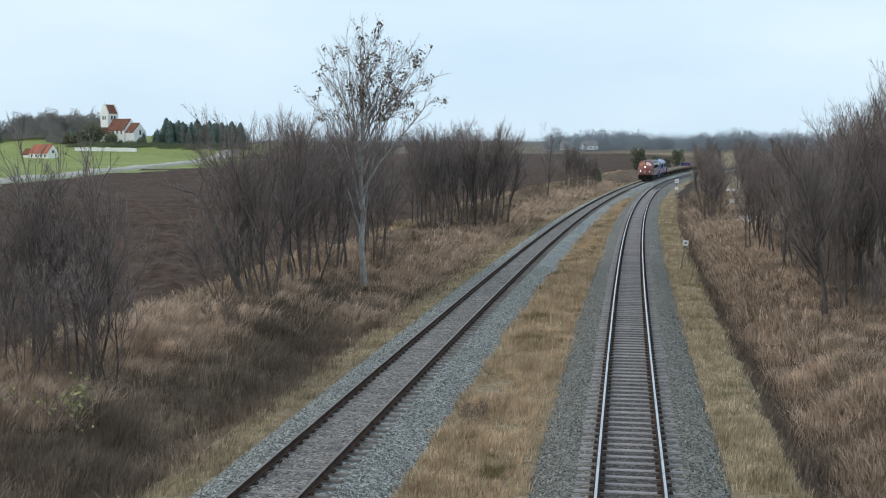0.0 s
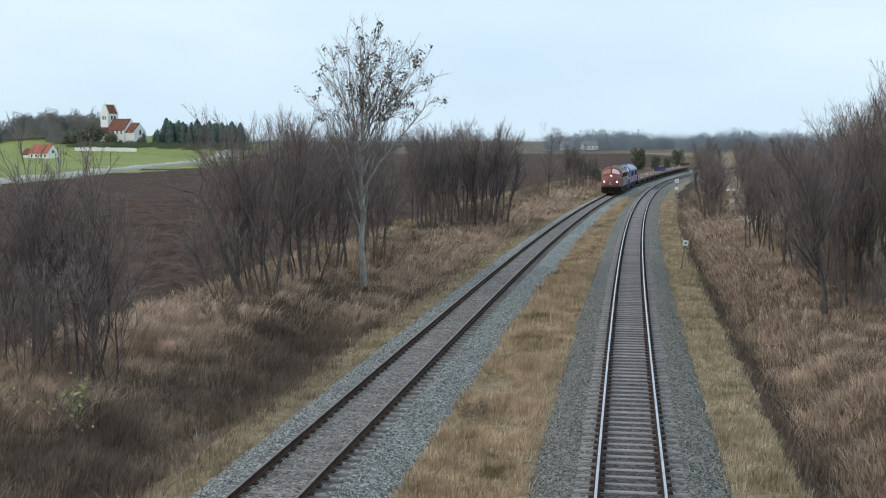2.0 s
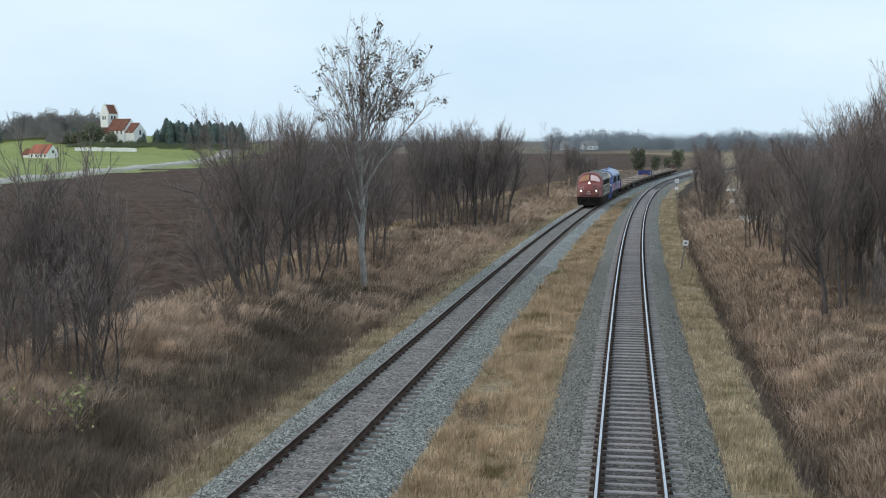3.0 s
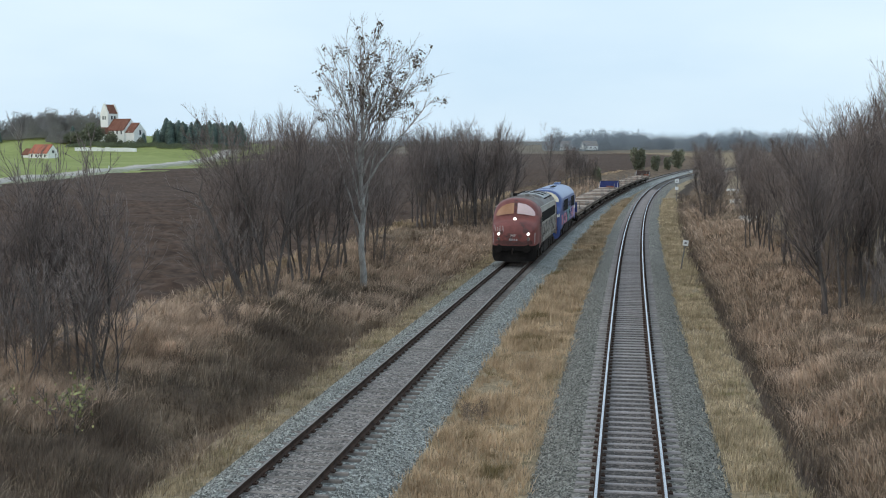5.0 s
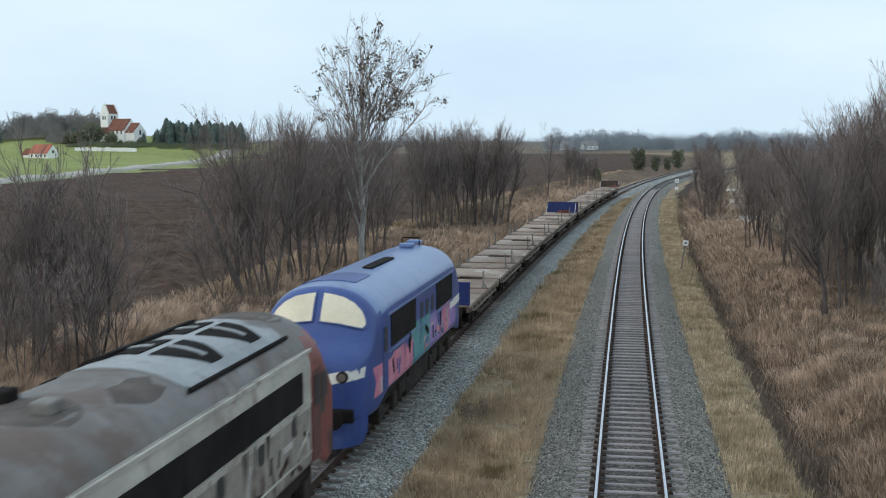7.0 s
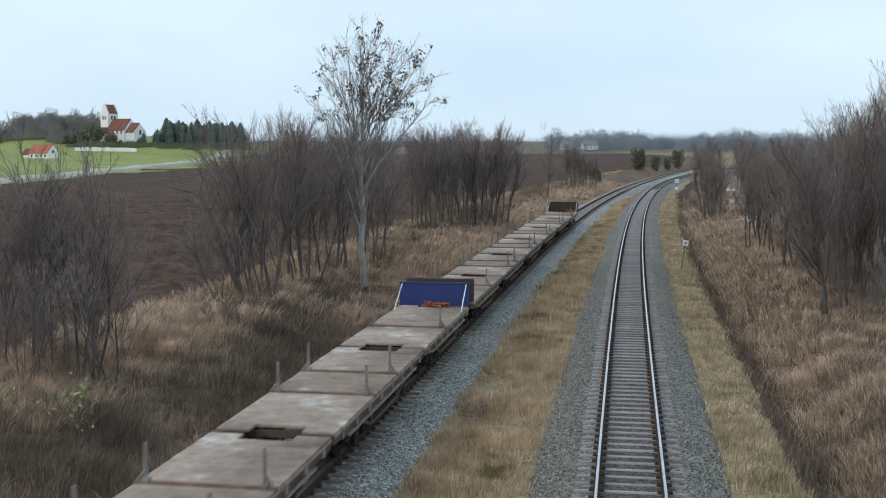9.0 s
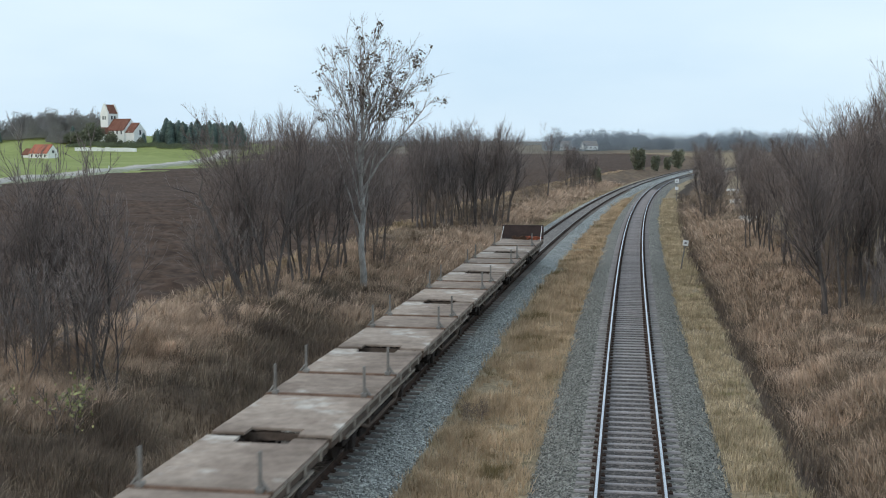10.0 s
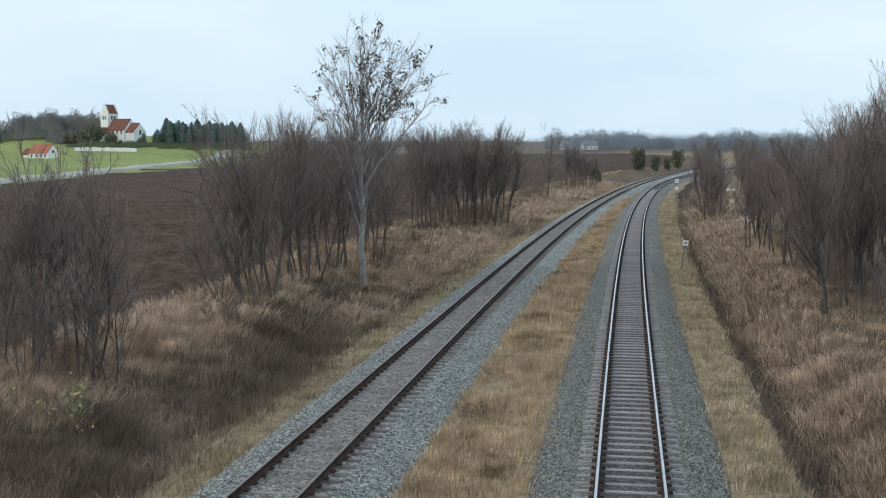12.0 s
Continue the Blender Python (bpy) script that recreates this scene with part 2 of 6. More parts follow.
class Route:
    """A track's middle by length s (0 abreast of the camera, growing away from it)."""

    def __init__(self, c):
        self.y = np.arange(-240.0, 640.0, 0.5)
        self.x, sl = line_arr(c, self.y)
        step = np.hypot(np.diff(self.x), 0.5)
        self.s = np.concatenate(([0], np.cumsum(step)))
        self.s -= np.interp(0.0, self.y, self.s)

    def at(self, s):
        return Vector((float(np.interp(s, self.s, self.x)), float(np.interp(s, self.s, self.y)), 0))

    def place(self, s):
        """Position and heading (unit, away from the camera)."""
        a, b = self.at(s - 0.5), self.at(s + 0.5)
        return self.at(s), (b - a).normalized()


ROUTE_LEFT, ROUTE_RIGHT = Route(LEFT_LINE), Route(RIGHT_LINE)


def smooth_step(a, b, x):
    t = np.clip((x - a) / (b - a), 0, 1)
    return t * t * (3 - 2 * t)


def height(x, y):
    """Height of the natural ground (numpy arrays)."""
    xl, sl = line_arr(LEFT_LINE, y)
    xr, sr = line_arr(RIGHT_LINE, y)
    n = np.hypot(1, sl)
    ul, ur = (x - xl) / n, (x - xr) / n
    z = np.interp(ul, [-40, -16, -13.2, -11.2, -9, -6.5, -4.6, -3.4, -2.0, 60], [0.15, 0.15, 0.2, 0.55, 0.35, -0.35, -0.85, -0.62, -0.55, -0.55])
    zr = np.interp(ur, [-9, 2.3, 3.7, 4.2, 4.9, 5.6, 7.5, 10, 16, 40], [-0.55, -0.55, -0.5, -0.75, -1.35, -1.1, -0.2, 0.1, 0.2, 0.0])
    z = np.where(ur > 1, zr, z)
    rough_zone = smooth_step(-3, -6, ul) + smooth_step(5, 7, ur)
    z = z + rough_zone * 0.24 * (np.sin(x * 1.3 + 0.7 * y) * np.sin(y * 0.83 - 0.4 * x) + 0.6 * np.sin(x * 2.9 + 1) * np.sin(y * 2.3))
    z = z + 0.02 * smooth_step(-13.5, -16, ul) * np.sin((x - 0.15 * y) * 2.6) * (np.abs(y) < 200) * (ul > -41)
    # the church hill and the far rise
    z = z + 11.5 * np.exp(-(((x + 185) / 110) ** 2 + ((y - 640) / 60) ** 2)) + 2.0 * np.exp(-(((x + 160) / 120) ** 2 + ((y - 580) / 60) ** 2))
    z = z + 10 * smooth_step(900, 1700, y) + 6 * smooth_step(420, 900, -x) * smooth_step(200, 600, y)
    return z


def drop(x, y):
    return float(height(np.array([float(x)]), np.array([float(y)]))[0])


def by_left(u, y):
    """World x at u metres across from the left track's middle."""
    x, sl = line_x(LEFT_LINE, y)
    return x + u * math.hypot(1, sl)


def by_right(u, y):
    x, sl = line_x(RIGHT_LINE, y)
    return x + u * math.hypot(1, sl)


def build_ground():
    u = np.concatenate((-np.geomspace(2600, 136, 26), np.arange(-132, -42, 2.2), np.arange(-40, -14, 0.8), np.arange(-14, 24, 0.4), np.arange(24, 60, 2.0), np.geomspace(62, 2600, 30)))
    y = np.concatenate((np.arange(-120, 0, 8.0), np.arange(0, 150, 0.8), np.arange(150, 330, 3.0), np.geomspace(333, 4500, 60)))
    U, Y = np.meshgrid(u, y)
    xl, sl = line_arr(LEFT_LINE, Y)
    fade = 1 - 0.85 * smooth_step(330, 1200, Y)
    X = np.where(Y > FAR_Y, line_arr(LEFT_LINE, np.full_like(Y, FAR_Y))[0] + (xl - line_arr(LEFT_LINE, np.full_like(Y, FAR_Y))[0]) * fade, xl) + U
    Z = height(X, Y)
    rows, cols = U.shape
    verts = np.stack((X, Y, Z), -1).reshape(-1, 3)
    faces, index = [], []
    xr_all = line_arr(RIGHT_LINE, Y)[0]
    for i in range(rows - 1):
        for j in range(cols - 1):
            a = i * cols + j
            faces.append((a, a + 1, a + cols + 1, a + cols))
            ul = (U[i, j] + U[i, j + 1]) / 2
            x, yy = X[i, j], Y[i, j]
            ur = x - xr_all[i, j]
            k = 0
            if ul < -13.2:
                k = 3
                edge = np.interp(yy, [-50, 210, 430, 700], [-70, -84, -96, -110])
                if x < edge:
                    k = 4
                if yy > 820 or (x > -90 and yy > 900):
                    k = 5
            elif ul < -3.6:
                k = 1
            elif 3.9 < ur < 5.4:
                k = 2
            elif ur >= 5.4:
                k = 1 if ur < 12 else (0 if ur < 30 else 5)
            if yy > 900:
                k = 5
            index.append(k)
    g = pydata("ground", verts.tolist(), faces, [M_SOIL_GRASS, M_SCRUB_SOIL, M_DITCH, M_PLOUGH, M_GREEN, M_FAR_FIELD], smooth=True)
    g.data.polygons.foreach_set("material_index", index)
    tagged(g, "winter farmland with ploughed field, turf verges and a ditch", "ground", kind="structure")


build_ground()


def strip(name, c, us, zs, y0, y1, step, material, label, wobble=0.0, category="ballast"):
    verts, faces = [], []
    rng = random.Random(name)
    ys = np.arange(y0, y1, step)
    for y in ys:
        x, sl = line_x(c, y)
        n = math.hypot(1, sl)
        for k, (u, z) in enumerate(zip(us, zs)):
            edge = k in (0, len(us) - 1)
            uu = u + (rng.uniform(-wobble, wobble) if edge else 0)
            verts.append((x + uu / n, y - uu * sl / n, z))
    m = len(us)
    for i in range(len(ys) - 1):
        for j in range(m - 1):
            a = i * m + j
            faces.append((a, a + 1, a + m + 1, a + m))
    ob = pydata(name, verts, faces, material, smooth=True)
    return tagged(ob, label, category, kind="structure")


strip("ballast_bed", LEFT_LINE, (-2.35, -1.95, -1.5, -1.2, -0.9, 0, 0.9, 1.22, 1.35, 1.7, 2.2, 2.75), (-0.72, -0.4, -0.2, -0.19, -0.22, -0.215, -0.25, -0.25, -0.24, -0.30, -0.46, -0.72), -30, 420, 1.0,
      M_BALLAST_NEW, "pale grey crushed stone ballast under the track", 0.12)
strip("ballast_bed", RIGHT_LINE, (-2.6, -2.1, -1.62, -1.32, -1.24, 0, 1.24, 1.32, 1.62, 2.1, 2.6), (-0.72, -0.42, -0.235, -0.212, -0.226, -0.226, -0.226, -0.212, -0.235, -0.42, -0.72), -30, 420, 1.0,
      M_BALLAST_OLD, "darker grey crushed stone ballast under the track", 0.12)


strip("stained_ballast", LEFT_LINE, (-0.69, -0.3, 0.3, 0.69), (-0.200, -0.190, -0.190, -0.204), -30, 420, 1.0, M_CRIB_PALE, "rust-stained ballast between the rails")
strip("stained_ballast", RIGHT_LINE, (-0.69, -0.3, 0.3, 0.69), (-0.218, -0.211, -0.211, -0.218), -30, 420, 1.0, M_CRIB, "dark dusty ballast between the rails")


def rail_mesh(c, side, y0, y1, step):
    prof = [(-0.075, -0.172), (0.075, -0.172), (0.075, -0.16), (0.012, -0.13), (0.012, -0.045), (0.036, -0.035), (0.036, -0.006), (0.028, 0.0), (-0.028, 0.0), (-0.036, -0.006), (-0.036, -0.035), (-0.012, -0.045), (-0.012, -0.13), (-0.075, -0.16)]
    verts, faces, idx = [], [], []
    ys = np.arange(y0, y1, step)
    m = len(prof)
    for y in ys:
        x, sl = line_x(c, y)
        n = math.hypot(1, sl)
        for u, z in prof:
            uu = u + side * 0.7525
            verts.append((x + uu / n, y - uu * sl / n, z))
    for i in range(len(ys) - 1):
        for j in range(m):
            a, b = i * m + j, i * m + (j + 1) % m
            faces.append((a, b, b + m, a + m))
            idx.append(1 if j in (6, 7, 8) else 0)
    return verts, faces, idx


def sleeper_mesh(material):
    bm = bmesh.new()
    box(bm, 0, 0, -0.28, 2.5, 0.2, 0.2, 0.02)
    for v in bm.verts:
        if v.co.z > -0.25:
            v.co.y *= 0.6
    me = bpy.data.meshes.new("sleeper")
    bm.to_mesh(me)
    bm.free()
    me.materials.append(material)
    return me


def fastening_mesh():
    bm = bmesh.new()
    for u in (-0.12, 0.12):
        box(bm, u, 0, -0.165, 0.1, 0.16, 0.035)
        box(bm, u, 0.02, -0.14, 0.035, 0.05, 0.04)
    me = bpy.data.meshes.new("fastening")
    bm.to_mesh(me)
    bm.free()
    me.materials.append(M_RUST)
    return me


def build_track(name, c, route, label, sleeper_mat, rail_top, sink):
    t = thing(name, label, "railway track", kind="structure")
    for side in (-1, 1):
        v, f, idx = rail_mesh(c, side, -30, 420, 1.5)
        r = pydata("rail", v, f, [M_RUST, rail_top], t, smooth=False)
        r.data.polygons.foreach_set("material_index", idx)
    sm, fm = sleeper_mesh(sleeper_mat), fastening_mesh()
    rng = random.Random(name)
    for i in range(300):
        s = 19.0 + i * 0.6
        p, d = route.place(s)
        ob = new("sleeper", sm)
        ob.parent = t
        ang = math.atan2(d.y, d.x) - math.pi / 2
        ob.matrix_basis = Matrix.Translation((p.x, p.y, sink + rng.uniform(-0.008, 0.008))) @ Matrix.Rotation(ang + rng.uniform(-0.012, 0.012), 4, "Z")
        if i < 290:
            for side in (-1, 1):
                fo = new("fastening", fm)
                fo.parent = ob
                fo.matrix_basis = Matrix.Translation((side * 0.7525, 0, -sink))
    return t
# ---- bare trees and shrubs ----
class Limbs:
    """Collects tapered tubes of a tree into numpy-ready lists."""

    def __init__(self):
        self.co, self.tri, self.n = [], [], 0

    def tube(self, pts, radii, sides, join=None):
        base = self.n
        if join is not None:
            self.tri.append((join, base, base + 1))
        for i, (p, r) in enumerate(zip(pts, radii)):
            d = (pts[min(i + 1, len(pts) - 1)] - pts[max(i - 1, 0)]).normalized()
            a = d.orthogonal().normalized()
            b = d.cross(a)
            for k in range(sides):
                t = 2 * math.pi * k / sides
                self.co.append(p + (a * math.cos(t) + b * math.sin(t)) * r)
        for i in range(len(pts) - 1):
            for k in range(sides):
                a0, a1 = base + i * sides + k, base + i * sides + (k + 1) % sides
                self.tri.append((a0, a1, a1 + sides))
                self.tri.append((a0, a1 + sides, a0 + sides))
        self.n += len(pts) * sides
        return base

    def twig(self, a, b, r):
        """A slim three-sided spike."""
        base = self.n
        d = (b - a).normalized()
        u = d.orthogonal().normalized()
        v = d.cross(u)
        for k in range(3):
            t = 2 * math.pi * k / 3
            self.co.append(a + (u * math.cos(t) + v * math.sin(t)) * r)
        self.co.append(b)
        for k in range(3):
            self.tri.append((base + k, base + (k + 1) % 3, base + 3))
        self.n += 4


TWIG = 0.008  # least radius of a twig


def grow(rng, wood, fine, p, d, length, r, level, up, spread, tips, depth, wob=0.16, kids_by=(9, 8, 7, 5), low=0.3, join=None):
    """A limb with side limbs; the last levels are fine twigs."""
    n = 7 if level == 0 else (2 if level == depth - 1 else (4 if level == 1 else 3))
    pts, radii = [p], [r]
    q = p.copy()
    step = length / n
    for i in range(n):
        d = (d + Vector((rng.gauss(0, wob), rng.gauss(0, wob), rng.gauss(0, wob * 0.5) + up * 0.12))).normalized()
        q = q + d * step
        pts.append(q.copy())
        radii.append(max(TWIG, r * (1 - 0.72 * (i + 1) / n)))
    if level < depth - 1:
        sides = 6 if level == 0 else (4 if level == 1 else 3)
        base_n = (wood if level < 2 else fine).tube(pts, radii, sides, join)
    else:
        for i in range(0, n):
            fine.twig(pts[i], pts[i + 1] + (pts[i + 1] - pts[i]) * 0.25, max(TWIG, radii[i]))
        tips.append(pts[-1])
        return
    kids = kids_by[min(level, len(kids_by) - 1)]
    for k in range(kids):
        f = low + (1 - low) * rng.random() ** 0.8 if level == 0 else rng.uniform(0.15, 1.0)
        i = min(n - 1, int(f * n))
        base = pts[i].lerp(pts[i + 1], f * n - i)
        axis = (pts[i + 1] - pts[i]).normalized()
        side = axis.orthogonal().normalized()
        side.rotate(Matrix.Rotation(rng.uniform(0, 2 * math.pi), 3, axis))
        nd = (axis * math.cos(spread) + side * math.sin(spread) * rng.uniform(0.6, 1.3) + Vector((0, 0, up * 0.3))).normalized()
        grow(rng, wood, fine, base, nd, length * rng.uniform(0.38, 0.62) * (1.15 - 0.5 * f), radii[i] * 0.42, level + 1, up, spread, tips, depth, max(wob, 0.13), kids_by, low, base_n + i * sides if level == 0 else None)


def make_tree(name, label, seed, tall, stems, radius, spread, up, depth, bark, twigs, lean=0.12, base_r=0.25, leaves=0, leaf_mat=None, category="tree", group="", kids=(9, 8, 7, 5), low=0.3, wob=0.07, leaf_zone=None):
    """A bare tree: each stem a part with its limbs, the fine crown another."""
    rng = random.Random(seed)
    fine, tips, woods = Limbs(), [], []
    for k in range(stems):
        wood = Limbs()
        a = rng.uniform(0, 2 * math.pi) if stems < 3 else k * 2.4 + rng.uniform(-0.4, 0.4)
        far = base_r * math.sqrt((k + 0.5) / stems)
        p = Vector((math.cos(a) * far, math.sin(a) * far, -0.25))
        d = Vector((math.cos(a) * lean * rng.uniform(0.3, 1.4), math.sin(a) * lean * rng.uniform(0.3, 1.4), 1)).normalized()
        h = tall * rng.uniform(0.74, 1.0) if stems > 1 else tall
        grow(rng, wood, fine, p, d, h * 0.92, radius * rng.uniform(0.6, 1.15), 0, up, spread, tips, depth, wob, kids, low)
        woods.append(wood)
    t = thing(name, label, category, group)
    for wood in woods:
        numpy_mesh("trunk" if stems == 1 else "stem", [tuple(v) for v in wood.co], wood.tri, bark, t)
    numpy_mesh("crown", [tuple(v) for v in fine.co], fine.tri, twigs, t)
    if leaves:
        co, tri = [], []
        pool = [q for q in tips if leaf_zone is None or leaf_zone(q)]
        centres = [rng.choice(pool) for _ in range(max(1, leaves // 9))]
        for k in range(leaves):
            p = rng.choice(centres) + Vector((rng.gauss(0, 0.16), rng.gauss(0, 0.16), rng.gauss(0, 0.16)))
            s = rng.uniform(0.03, 0.085)
            u = Vector((rng.gauss(0, 1), rng.gauss(0, 1), rng.gauss(0, 1))).normalized()
            v = u.orthogonal().normalized()
            b = len(co)
            co += [tuple(p - u * s), tuple(p + v * s * 0.6), tuple(p + u * s), tuple(p - v * s * 0.6)]
            tri += [(b, b + 1, b + 2), (b, b + 2, b + 3)]
        numpy_mesh("foliage", co, tri, leaf_mat, t)
    return t


def settle(tree, x, y, turn=0.0, size=1.0):
    tree.matrix_basis = Matrix.Translation((x, y, drop(x, y))) @ Matrix.Rotation(turn, 4, "Z") @ Matrix.Diagonal((size, size, size, 1))


def plant(tree, x, y, turn, size):
    """A copy of a tree on the ground, turned and scaled."""
    t = copy_thing(tree, Matrix.Identity(4))
    settle(t, x, y, turn, size)
    return t


def build_ash(seed):
    """A pale forked trunk whose leaders fan out into an airy vase-shaped crown."""
    rng = random.Random(seed)
    wood, fine, tips = Limbs(), Limbs(), []
    trunk = [Vector((0.06 * math.sin(k * 1.1), 0.08 * math.sin(k * 0.9 + 1), -0.3 + 0.62 * k)) for k in range(15)]
    root = wood.tube(trunk, [0.205 - 0.0094 * k for k in range(15)], 9)
    # start along the trunk, reach across, depth, height of the tip, radius
    leaders = ((5, -2.4, 0.6, 10.0, 0.07), (7, -1.7, -1.2, 11.0, 0.06), (9, 4.0, 0.3, 10.4, 0.08), (10, 3.0, -0.9, 11.9, 0.065), (10, -1.5, 0.9, 12.5, 0.07), (12, -1.8, 0.2, 11.8, 0.05), (13, 2.4, 0.4, 12.5, 0.05), (14, 3.3, 0.8, 11.2, 0.05), (10, -0.7, -0.7, 13.0, 0.075),
               (11, 0.1, 0.5, 13.8, 0.08), (12, 0.8, -0.4, 13.2, 0.07), (13, 1.7, 0.8, 12.5, 0.065), (14, -0.1, 1.5, 13.2, 0.06), (14, 0.5, -1.6, 12.6, 0.06), (8, 2.0, 1.7, 10.9, 0.06), (7, -1.9, 1.5, 9.4, 0.055), (12, 2.3, -1.6, 11.2, 0.055), (6, 1.3, -1.9, 9.8, 0.05))
    for k, dx, dy, top, r in leaders:
        a, c = trunk[k], Vector((dx, dy, top))
        b = Vector((a.x + dx * 0.3, a.y + dy * 0.3, a.z + (top - a.z) * 0.42))
        n = 9
        pts = [a.lerp(b, i / n).lerp(b.lerp(c, i / n), i / n) + Vector((rng.gauss(0, 0.05), rng.gauss(0, 0.05), 0)) * min(1, i) for i in range(n + 1)]
        radii = [max(0.012, r * (1 - 0.86 * i / n)) for i in range(n + 1)]
        base = wood.tube(pts, radii, 6, root + k * 9)
        for q in range(26):
            f = rng.uniform(0.25, 1.0)
            i = min(n - 1, int(f * n))
            p = pts[i].lerp(pts[i + 1], f * n - i)
            axis = (pts[i + 1] - pts[i]).normalized()
            side = axis.orthogonal().normalized()
            side.rotate(Matrix.Rotation(rng.uniform(0, 2 * math.pi), 3, axis))
            d = (axis * 0.8 + side * rng.uniform(0.4, 0.8) + Vector((0, 0, 0.2))).normalized()
            grow(rng, wood, fine, p, d, rng.uniform(0.7, 1.9) * (1.25 - 0.5 * f), max(0.012, radii[i] * 0.5), 2, 0.4, 0.55, tips, 4, 0.13, (9, 9, 6), 0.3)
    t = thing("ash_tree", "tall bare tree, pale forked trunk, a few dead leaves", "tree")
    numpy_mesh("trunk", [tuple(v) for v in wood.co], wood.tri, M_BARK_PALE, t)
    numpy_mesh("crown", [tuple(v) for v in fine.co], fine.tri, M_TWIG_PALE, t)
    co, tri = [], []
    pool = [q for q in tips if q.z > 9.2]
    centres = [rng.choice(pool) for _ in range(150)]
    for k in range(1700):
        p = rng.choice(centres) + Vector((rng.gauss(0, 0.12), rng.gauss(0, 0.12), rng.gauss(0, 0.12)))
        s = rng.uniform(0.045, 0.11)
        u = Vector((rng.gauss(0, 1), rng.gauss(0, 1), rng.gauss(0, 1))).normalized()
        v = u.orthogonal().normalized()
        b = len(co)
        co += [tuple(p - u * s), tuple(p + v * s * 0.6), tuple(p + u * s), tuple(p - v * s * 0.6)]
        tri += [(b, b + 1, b + 2), (b, b + 2, b + 3)]
    numpy_mesh("foliage", co, tri, M_LEAF, t)
    return t


settle(build_ash(11), -4.35, 62.5)

BANK = "bare trees on the bank"
clump_a = make_tree("alder_clump", "bare many-stemmed alder clump on the bank", 21, 9.4, 5, 0.115, 0.55, 0.5, 4, M_BARK, M_TWIG, 0.16, 1.1, group=BANK, kids=(16, 9, 5), low=0.26, wob=0.08)
clump_b = make_tree("alder_clump", "dense bare alder clump with thin upright stems", 22, 9.0, 5, 0.10, 0.52, 0.52, 4, M_BARK, M_TWIG, 0.13, 1.2, group=BANK, kids=(16, 9, 5), low=0.25, wob=0.08)
thin_bush = make_tree("hawthorn_bush", "airy bare hawthorn bush with thin grey stems", 23, 7.0, 5, 0.06, 0.5, 0.42, 4, M_BARK, M_TWIG, 0.07, 0.6, category="shrub", group=BANK, kids=(12, 7, 4), low=0.3, wob=0.1)
pale_bush = make_tree("hawthorn_bush", "slender bare bush with pale twigs", 25, 4.6, 5, 0.035, 0.45, 0.45, 4, M_BARK, M_TWIG_PALE, 0.14, 0.4, category="shrub", group=BANK, kids=(9, 6, 4), low=0.25, wob=0.1)
far_clump = make_tree("alder_clump", "bare alder clump further along the bank", 27, 9.2, 4, 0.14, 0.5, 0.52, 4, M_BARK, M_TWIG, 0.10, 1.0, group=BANK, kids=(17, 9, 5), low=0.25, wob=0.08)
far_tree = make_tree("alder_tree", "small bare tree with a single dark trunk", 28, 8.3, 1, 0.17, 0.5, 0.5, 4, M_BARK, M_TWIG, 0.05, 0.1, group=BANK, kids=(20, 8, 6), low=0.2, wob=0.06)
scrub = make_tree("sloe_scrub", "low dense bare sloe scrub", 24, 3.2, 10, 0.022, 0.7, 0.3, 4, M_TWIG, M_BRUSH, 0.4, 1.1, category="shrub", group=BANK, kids=(8, 5, 4), low=0.1, wob=0.12)
big_tree = make_tree("alder_tree", "tall bare alder with dark twin trunks", 29, 9.6, 2, 0.2, 0.55, 0.45, 4, M_BARK, M_TWIG, 0.03, 0.5, group=BANK, kids=(22, 10, 6), low=0.12, wob=0.06)
settle(clump_a, -8.4, 54.3, 0.4, 0.87)
settle(clump_b, -6.2, 65.5, 0.0, 0.86)
settle(thin_bush, -10.9, 35.2, 0.0, 0.95)
settle(pale_bush, -10.1, 34.6, 0.6, 1.0)
settle(far_clump, 4.4, 109.5, 0.5, 0.95)
settle(far_tree, 14.3, 160)
settle(scrub, -8.6, 45, 0.0, 0.5)
settle(big_tree, 16.6, 50, 0.8, 0.8)
